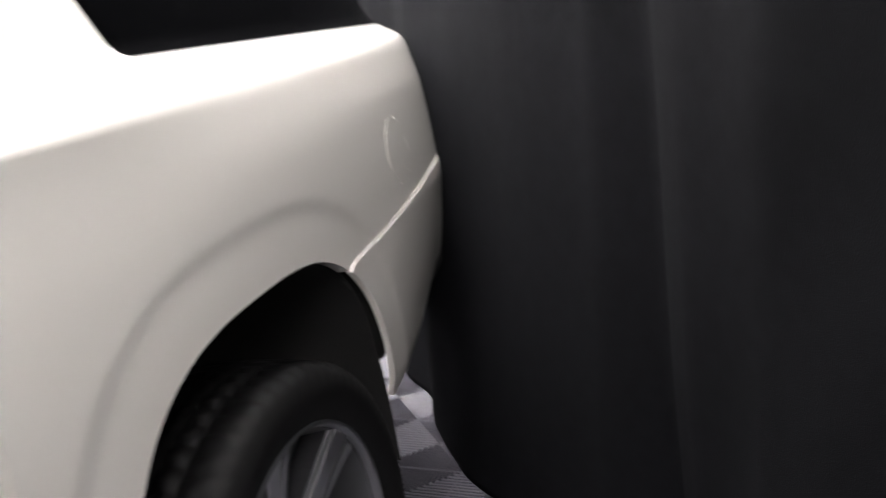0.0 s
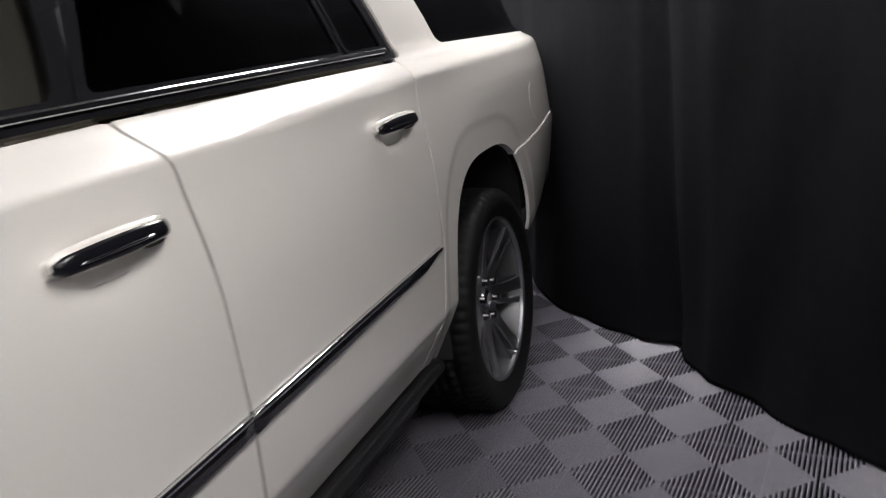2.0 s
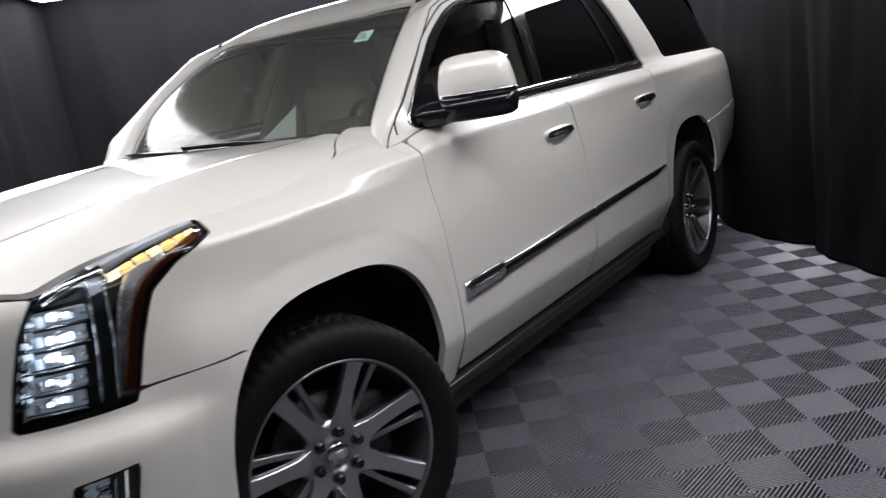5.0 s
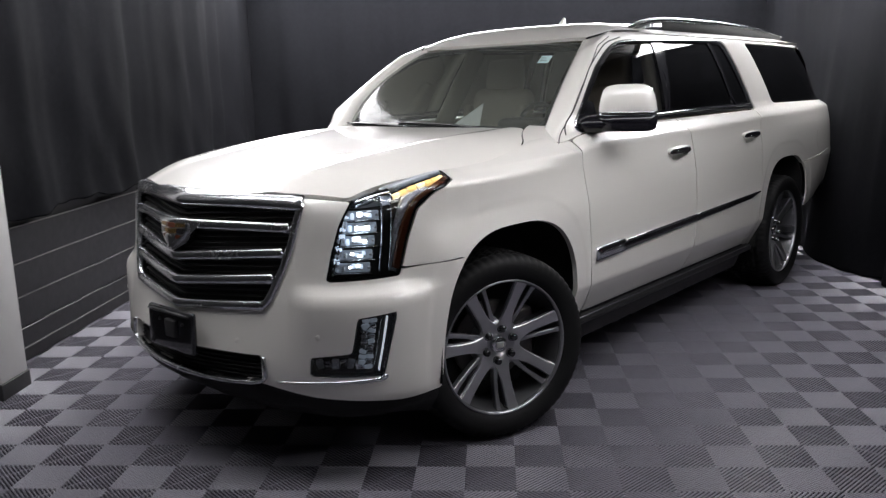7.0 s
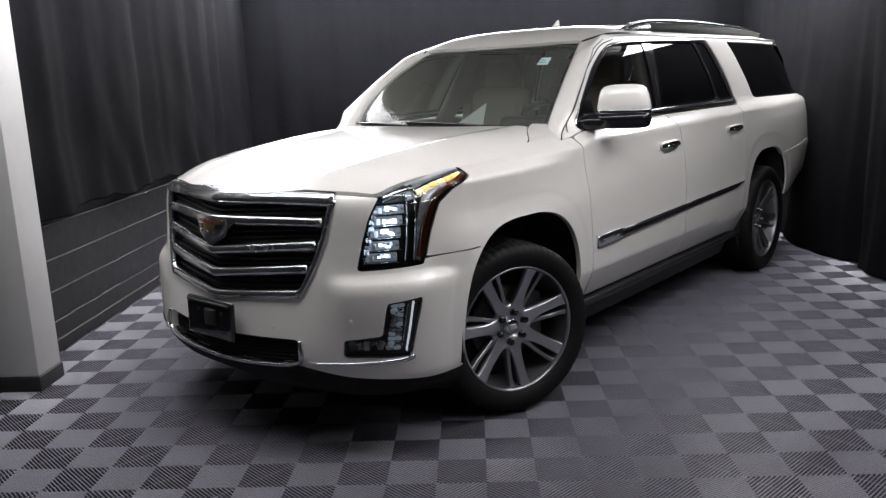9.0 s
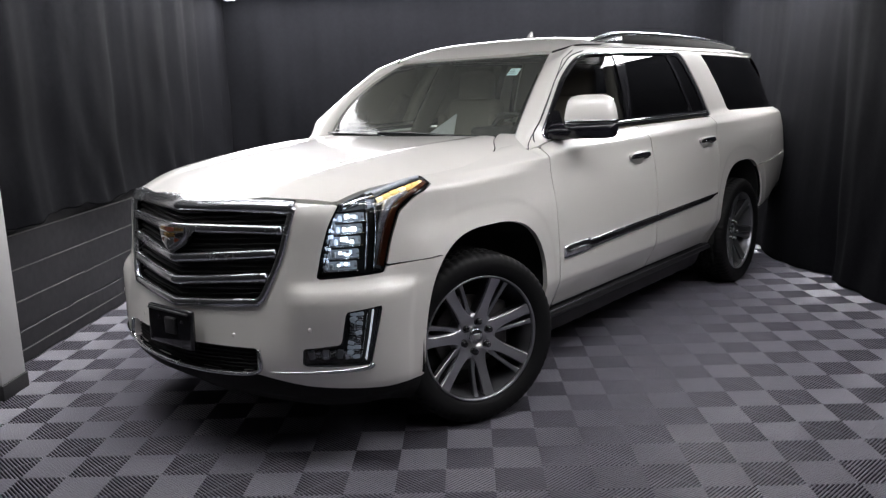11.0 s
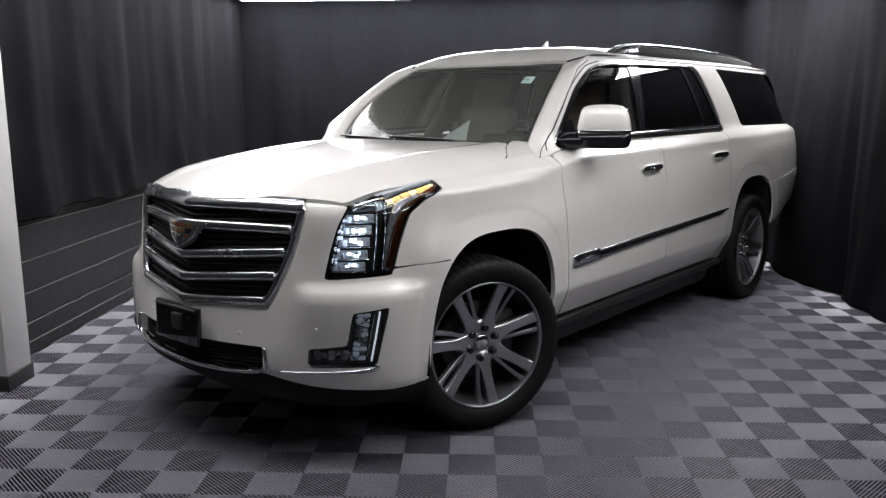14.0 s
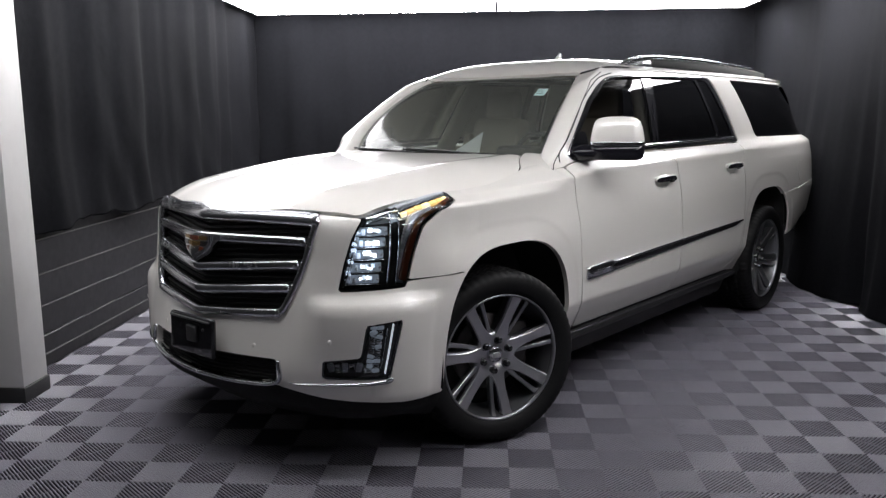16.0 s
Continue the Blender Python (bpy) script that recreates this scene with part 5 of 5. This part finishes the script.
# ---- mirrors ----
for k in (1, -1):
    def mpart(name, data, mat, k, parent, label=""):
        if k < 0 and name != "sail":
            data = moved(data, pose(0.885, 0.875, -0.015) @ pose(0, 0, 0, 0, 0, 72) @ pose(-0.95, -0.76, 0))
        return sided(name, data, mat, k, parent, label)
    turn = pose(1.06, 0.805, 0, 0, 0, 20)
    cap_rings = []
    for zz, w0, w1, d in ((1.368, -0.134, 0.138, 0.066), (1.378, -0.136, 0.139, 0.070), (1.41, -0.131, 0.134, 0.070), (1.445, -0.124, 0.126, 0.066), (1.472, -0.115, 0.114, 0.059), (1.488, -0.100, 0.096, 0.046), (1.496, -0.072, 0.070, 0.030), (1.499, -0.04, 0.04, 0.014)):
        ring = []
        for a in np.linspace(0, 2 * math.pi, 28, endpoint=False):
            cx, cy = math.copysign(abs(math.cos(a)) ** 0.5, math.cos(a)), math.copysign(abs(math.sin(a)) ** 0.7, math.sin(a))
            ring.append(((w0 + w1) / 2 + (w1 - w0) / 2 * cx, d * cy * (1.0 if cy < 0 else 0.75), zz))
        cap_rings.append(ring)
    mir = mpart("wing_mirror", moved(loft(cap_rings), turn), PAINT, k, car, "white mirror cap over a chrome line and black base")
    mpart("chrome_line", moved(loft([[(x * 1.012, y * 1.03, zz) for x, y, _ in cap_rings[1]] for zz in (1.354, 1.357, 1.367, 1.370)]), turn), CHROME, k, mir)
    mpart("base", moved(loft([[(x * q, y * q, zz) for x, y, _ in cap_rings[1]] for zz, q in ((1.276, 0.74), (1.280, 0.88), (1.292, 0.97), (1.320, 1.01), (1.355, 1.01))]), turn), DARK_CHROME, k, mir)
    arm = [((1.04, 0.79, 1.316), 0.066, 0.036), ((0.96, 0.775, 1.313), 0.072, 0.042), ((0.915, 0.760, 1.311), 0.085, 0.047), ((0.86, 0.745, 1.312), 0.10, 0.052)]
    mpart("arm", loft([[(p[0], p[1] + hy * math.cos(a), p[2] + hz * math.sin(a)) for a in np.linspace(0, 2 * math.pi, 14, endpoint=False)] for p, hy, hz in arm]), DARK_CHROME, k, mir)
    mpart("sail", panel(lambda s, v: body(s, v, 0.004), poly(ys([(0.655, 1.290), (0.87, 1.30), (0.87, 1.42), (0.80, 1.42), (0.70, 1.345)]), 0.01), s_at(0.6), s_at(0.89), 1.28, 1.44, 0.015, 0.012), BLACK_GLOSS, k, mir)
    mpart("mirror_glass", moved(rbox(0.225, 0.006, 0.105, 0.003, 1), turn @ pose(0.0, 0.052, 1.425)), CHROME, k, mir)

# ---- roof rails, antenna, wipers ----
for k in (1, -1):
    line = smooth_line([(0.606, 1.63, 1.812), (0.608, 1.77, 1.842), (0.610, 1.94, 1.868), (0.612, 2.15, 1.879), (0.614, 2.6, 1.884), (0.614, 3.0, 1.882), (0.610, 3.6, 1.868), (0.604, 3.95, 1.850), (0.598, 4.20, 1.830)], 72)
    rings = []
    for i, (x, y, zz) in enumerate(line):
        f = i / (len(line) - 1)
        hh, hw = np.interp(f, [0, 0.12, 0.25, 0.8, 1], [0.006, 0.016, 0.0145, 0.011, 0.005]), np.interp(f, [0, 0.2, 1], [0.020, 0.019, 0.014])
        rings.append([(k * (x + hw * math.copysign(abs(math.cos(a)) ** 0.7, math.cos(a))), y, zz + hh * math.copysign(abs(math.sin(a)) ** 0.7, math.sin(a))) for a in np.linspace(0, 2 * math.pi, 14, endpoint=False)][::k])
    rail = part("roof_rail", loft(rings), SATIN, car, "slim satin silver roof rail on a black rubber base")
    for y0, y1, mat, label in ((1.60, 2.02, SATIN, "silver front foot"), (2.02, 4.12, LINER, "black rubber base"), (4.12, 4.22, SATIN, "silver rear foot")):
        q = [r for r in line if y0 - 0.03 <= r[1] <= y1 + 0.03]
        part("rail_foot" if mat is SATIN else "rail_base", loft([[(k * (x - 0.012), y, zz - 0.003), (k * (x + 0.012), y, zz - 0.003), (k * (x + 0.017), y, 1.76), (k * (x - 0.017), y, 1.76)][::k] for x, y, zz in q]), mat, rail, label)
fin_rings = []
for zz, y0, y1, hw in ((0, 1.74, 1.955, 0.036), (0.012, 1.75, 1.95, 0.031), (0.03, 1.80, 1.935, 0.018), (0.052, 1.855, 1.925, 0.009), (0.072, 1.885, 1.922, 0.006), (0.080, 1.895, 1.918, 0.003)):
    fin_rings.append([(hw * math.sin(a), (y0 + y1) / 2 - (y1 - y0) / 2 * math.cos(a), 1.830 + 1.2 * zz) for a in np.linspace(0, 2 * math.pi, 16, endpoint=False)])
part("antenna_fin", loft(fin_rings), PAINT, label="white shark fin antenna")
for x0, x1 in ((0.42, -0.18), (-0.14, -0.69)):
    pts = [ws_fn(np.array([x]), np.array([t]))[0] + np.array([0, -0.010, 0.014]) for x, t in ((x0, 0.01), ((x0 + x1) / 2, 0.035), (x1, 0.045))]
    wip = part("wiper", tube(smooth_line(pts, 20), 0.0065, 6), BLACK_GLOSS, label="black windscreen wiper")
    part("blade", tube(smooth_line([p + np.array([0, 0.004, -0.008]) for p in pts], 20), 0.006, 5), BLACK_GLOSS, wip)

# ---- cabin ----
part("cabin_floor", moved(rbox(1.66, 3.7, 0.06, 0.02, 1), pose(0, 2.6, 0.56)), DASH)
dash = part("dashboard", moved(rbox(1.56, 0.50, 0.30, 0.07, 3), pose(0, 0.90, 1.115)), DASH, label="dark soft-touch dashboard")
part("binnacle", moved(rbox(0.40, 0.22, 0.09, 0.04, 3), pose(0.40, 1.0, 1.285)), DASH, dash)
part("console", moved(rbox(0.26, 1.0, 0.34, 0.05, 2), pose(0, 1.45, 0.86)), DASH, dash)
part("steering_wheel", moved(lathe([(0.175, 0.0)] + [(0.19 + 0.015 * math.cos(a), 0.015 * math.sin(a)) for a in np.linspace(math.pi, -math.pi, 10)], 40), pose(0.40, 1.13, 1.225, 0, -24, 90)), DASH, label="dark steering wheel")


def seat(x, y, w, label):
    s = part("seat", moved(rbox(w, 0.54, 0.20, 0.07, 3), pose(x, y - 0.22, 0.80)), LEATHER, car, label)
    part("backrest", moved(rbox(w, 0.17, 0.70, 0.07, 3, (0.82, 0.85)), pose(x, y + 0.10, 1.14, -12)), LEATHER, s)
    for k in (-1, 1):
        part("bolster", moved(rbox(0.09, 0.16, 0.56, 0.04, 3, (0.7, 0.8)), pose(x + k * (w / 2 - 0.045), y + 0.04, 1.10, -12)), LEATHER, s)
        part("post", moved(rbox(0.012, 0.012, 0.10, 0.003, 1), pose(x + k * 0.07, y + 0.18, 1.50, -10)), SATIN, s)
    part("headrest", moved(rbox(0.29, 0.12, 0.21, 0.055, 4, (0.88, 0.9)), pose(x, y + 0.185, 1.575, -8)), LEATHER, s)
    return s


for x in (0.40, -0.40):
    seat(x, 1.62, 0.54, "cream leather front seat")
    seat(x, 2.62, 0.52, "cream leather rear seat")
seat(0.0, 3.55, 1.25, "cream leather third row bench")
for k in (1, -1):
    part("pillar_trim", moved(rbox(0.05, 0.16, 0.62, 0.02, 2), pose(k * 0.745, 1.71, 1.47, -18, k * -21)), HEADLINER)
    part("door_trim", moved(rbox(0.05, 2.2, 0.5, 0.02, 2), pose(k * 0.86, 1.8, 1.03)), LEATHER)
sheet = np.array([(-0.095, 0.86, 1.285), (0.100, 0.87, 1.27), (0.120, 0.89, 1.412)])
part("paper", (np.vstack([sheet, sheet + np.array([0, 0.003, 0])]), [(0, 1, 2), (5, 4, 3), (0, 3, 4, 1), (1, 4, 5, 2), (2, 5, 3, 0)]), PAPER, label="folded white paper on the dash", flat=True)
st = [ws_fn(np.array([x]), np.array([t]))[0] + np.array([0, 0.004, -0.003]) for x, t in ((0.495, 0.705), (0.57, 0.705), (0.57, 0.80), (0.495, 0.80))]
stick = part("sticker", (np.array(st), [(0, 1, 2, 3)]), STICKER, label="small pale sticker inside the glass", flat=True)
for i in range(3):
    q = [ws_fn(np.array([x]), np.array([t]))[0] + np.array([0, 0.001, -0.001]) for x, t in ((0.505, 0.725 + i * 0.022), (0.555 - i * 0.01, 0.725 + i * 0.022), (0.555 - i * 0.01, 0.733 + i * 0.022), (0.505, 0.733 + i * 0.022))]
    part("bar", (np.array(q), [(0, 1, 2, 3)]), INK, stick, flat=True)


# ---- open-ribbed floor tiles, 0.4 m, four fields of diagonal ribs each ----
CELL, RIBS, TOP = 0.2, 20, 0.0
PHASE_U, PHASE_V = 0.797 * CELL, 0.383 * CELL


def tile_mesh():
    verts, faces, flank = [], [], []

    def prism(layers):
        """A rib from outlines stacked upwards: foot, shoulder and the rounded top."""
        k, n = len(verts), len(layers[0][0])
        for outline, z in layers:
            verts.extend([(x, y, z) for x, y in outline])
        faces.append(tuple(k + (len(layers) - 1) * n + i for i in range(n)))
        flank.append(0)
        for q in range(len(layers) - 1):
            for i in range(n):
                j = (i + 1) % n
                # rib flanks take the darkened copy of the tile colour
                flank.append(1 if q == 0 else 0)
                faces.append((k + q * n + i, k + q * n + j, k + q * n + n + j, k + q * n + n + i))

    def clip(poly2, nx, ny, c):
        out = []
        for (x0, y0), (x1, y1) in zip(poly2, poly2[1:] + poly2[:1]):
            a, b = nx * x0 + ny * y0 - c, nx * x1 + ny * y1 - c
            if a <= 0:
                out.append((x0, y0))
            if (a < 0) != (b < 0):
                t = a / (a - b)
                out.append((x0 + t * (x1 - x0), y0 + t * (y1 - y0)))
        return out

    h = CELL / 2 - 0.0003
    pitch = CELL * math.sqrt(2) / RIBS
    for ci in range(2):
        for cj in range(2):
            ox, oy = (ci - 0.5) * CELL, (cj - 0.5) * CELL
            s = -1 if (ci + cj) % 2 == 0 else 1
            d, q = (0.7071, 0.7071 * s), (-0.7071 * s, 0.7071)
            bars = [((i - RIBS / 2 + 0.5) * pitch, pitch * 0.24, d, q, TOP) for i in range(RIBS)] + [(0.0, 0.0016, q, d, TOP - 0.004)]
            for c, hw, along, across, top in bars:
                p = [(along[0] * a + across[0] * b, along[1] * a + across[1] * b) for a, b in ((-0.2, c - hw), (0.2, c - hw), (0.2, c + hw), (-0.2, c + hw))]
                area = sum(x0 * y1 - x1 * y0 for (x0, y0), (x1, y1) in zip(p, p[1:] + p[:1]))
                if area < 0:
                    p.reverse()
                for nx, ny in ((1, 0), (-1, 0), (0, 1), (0, -1)):
                    p = clip(p, nx, ny, h)
                    if len(p) < 3:
                        break
                if len(p) >= 3:
                    layers = []
                    for cutback, z in ((0.0, TOP - 0.024), (0.0, top - 0.0042), (0.22, top - 0.0020), (0.50, top - 0.0007), (0.80, top)):
                        offs = [cutback * (across[0] * x + across[1] * y - c) for x, y in p]
                        layers.append(([(x - across[0] * o + ox, y - across[1] * o + oy) for (x, y), o in zip(p, offs)], z))
                    prism(layers)
    return verts, faces, flank


verts, faces, flank = tile_mesh()
tile = bpy.data.meshes.new("tile")
tile.from_pydata(verts, [], faces)
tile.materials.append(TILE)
tile.materials.append(TILE_SHADED)
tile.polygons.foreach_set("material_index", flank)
floor = empty("floor", "grey open-ribbed plastic tile floor, ribs alternating in direction", "floor", BAY, kind="structure")
near, rest = [], []
for i in range(-20, 20):
    for j in range(-20, 20):
        u, v = PHASE_U + (2 * i + 1) * CELL, PHASE_V + (2 * j + 1) * CELL
        if LEFT - 0.25 < u < RIGHT + 0.3 and FRONT_V - 0.1 < v < BACK + 0.25:
            d = math.hypot(u - 1.0, (v + 1.2) * 0.8)
            near.append((d, u, v))
near.sort()
for d, u, v in near[:300]:
    t = new("tile", tile)
    t.parent = floor
    t.location = (u, v, 0)
base = np.array(verts)
allv, allf = [], []
for d, u, v in near[300:]:
    k = len(allv) * len(base)
    allv.append(base + (u, v, 0))
    allf += [tuple(q + k for q in f) for f in faces]
if allv:
    me = bpy.data.meshes.new("far_tiles")
    me.from_pydata(np.vstack(allv).tolist(), [], allf)
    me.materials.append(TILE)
    me.materials.append(TILE_SHADED)
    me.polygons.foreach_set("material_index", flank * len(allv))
    far = new("far_tiles", me)
    far.parent = floor
    tagged(far, kind="stuff")
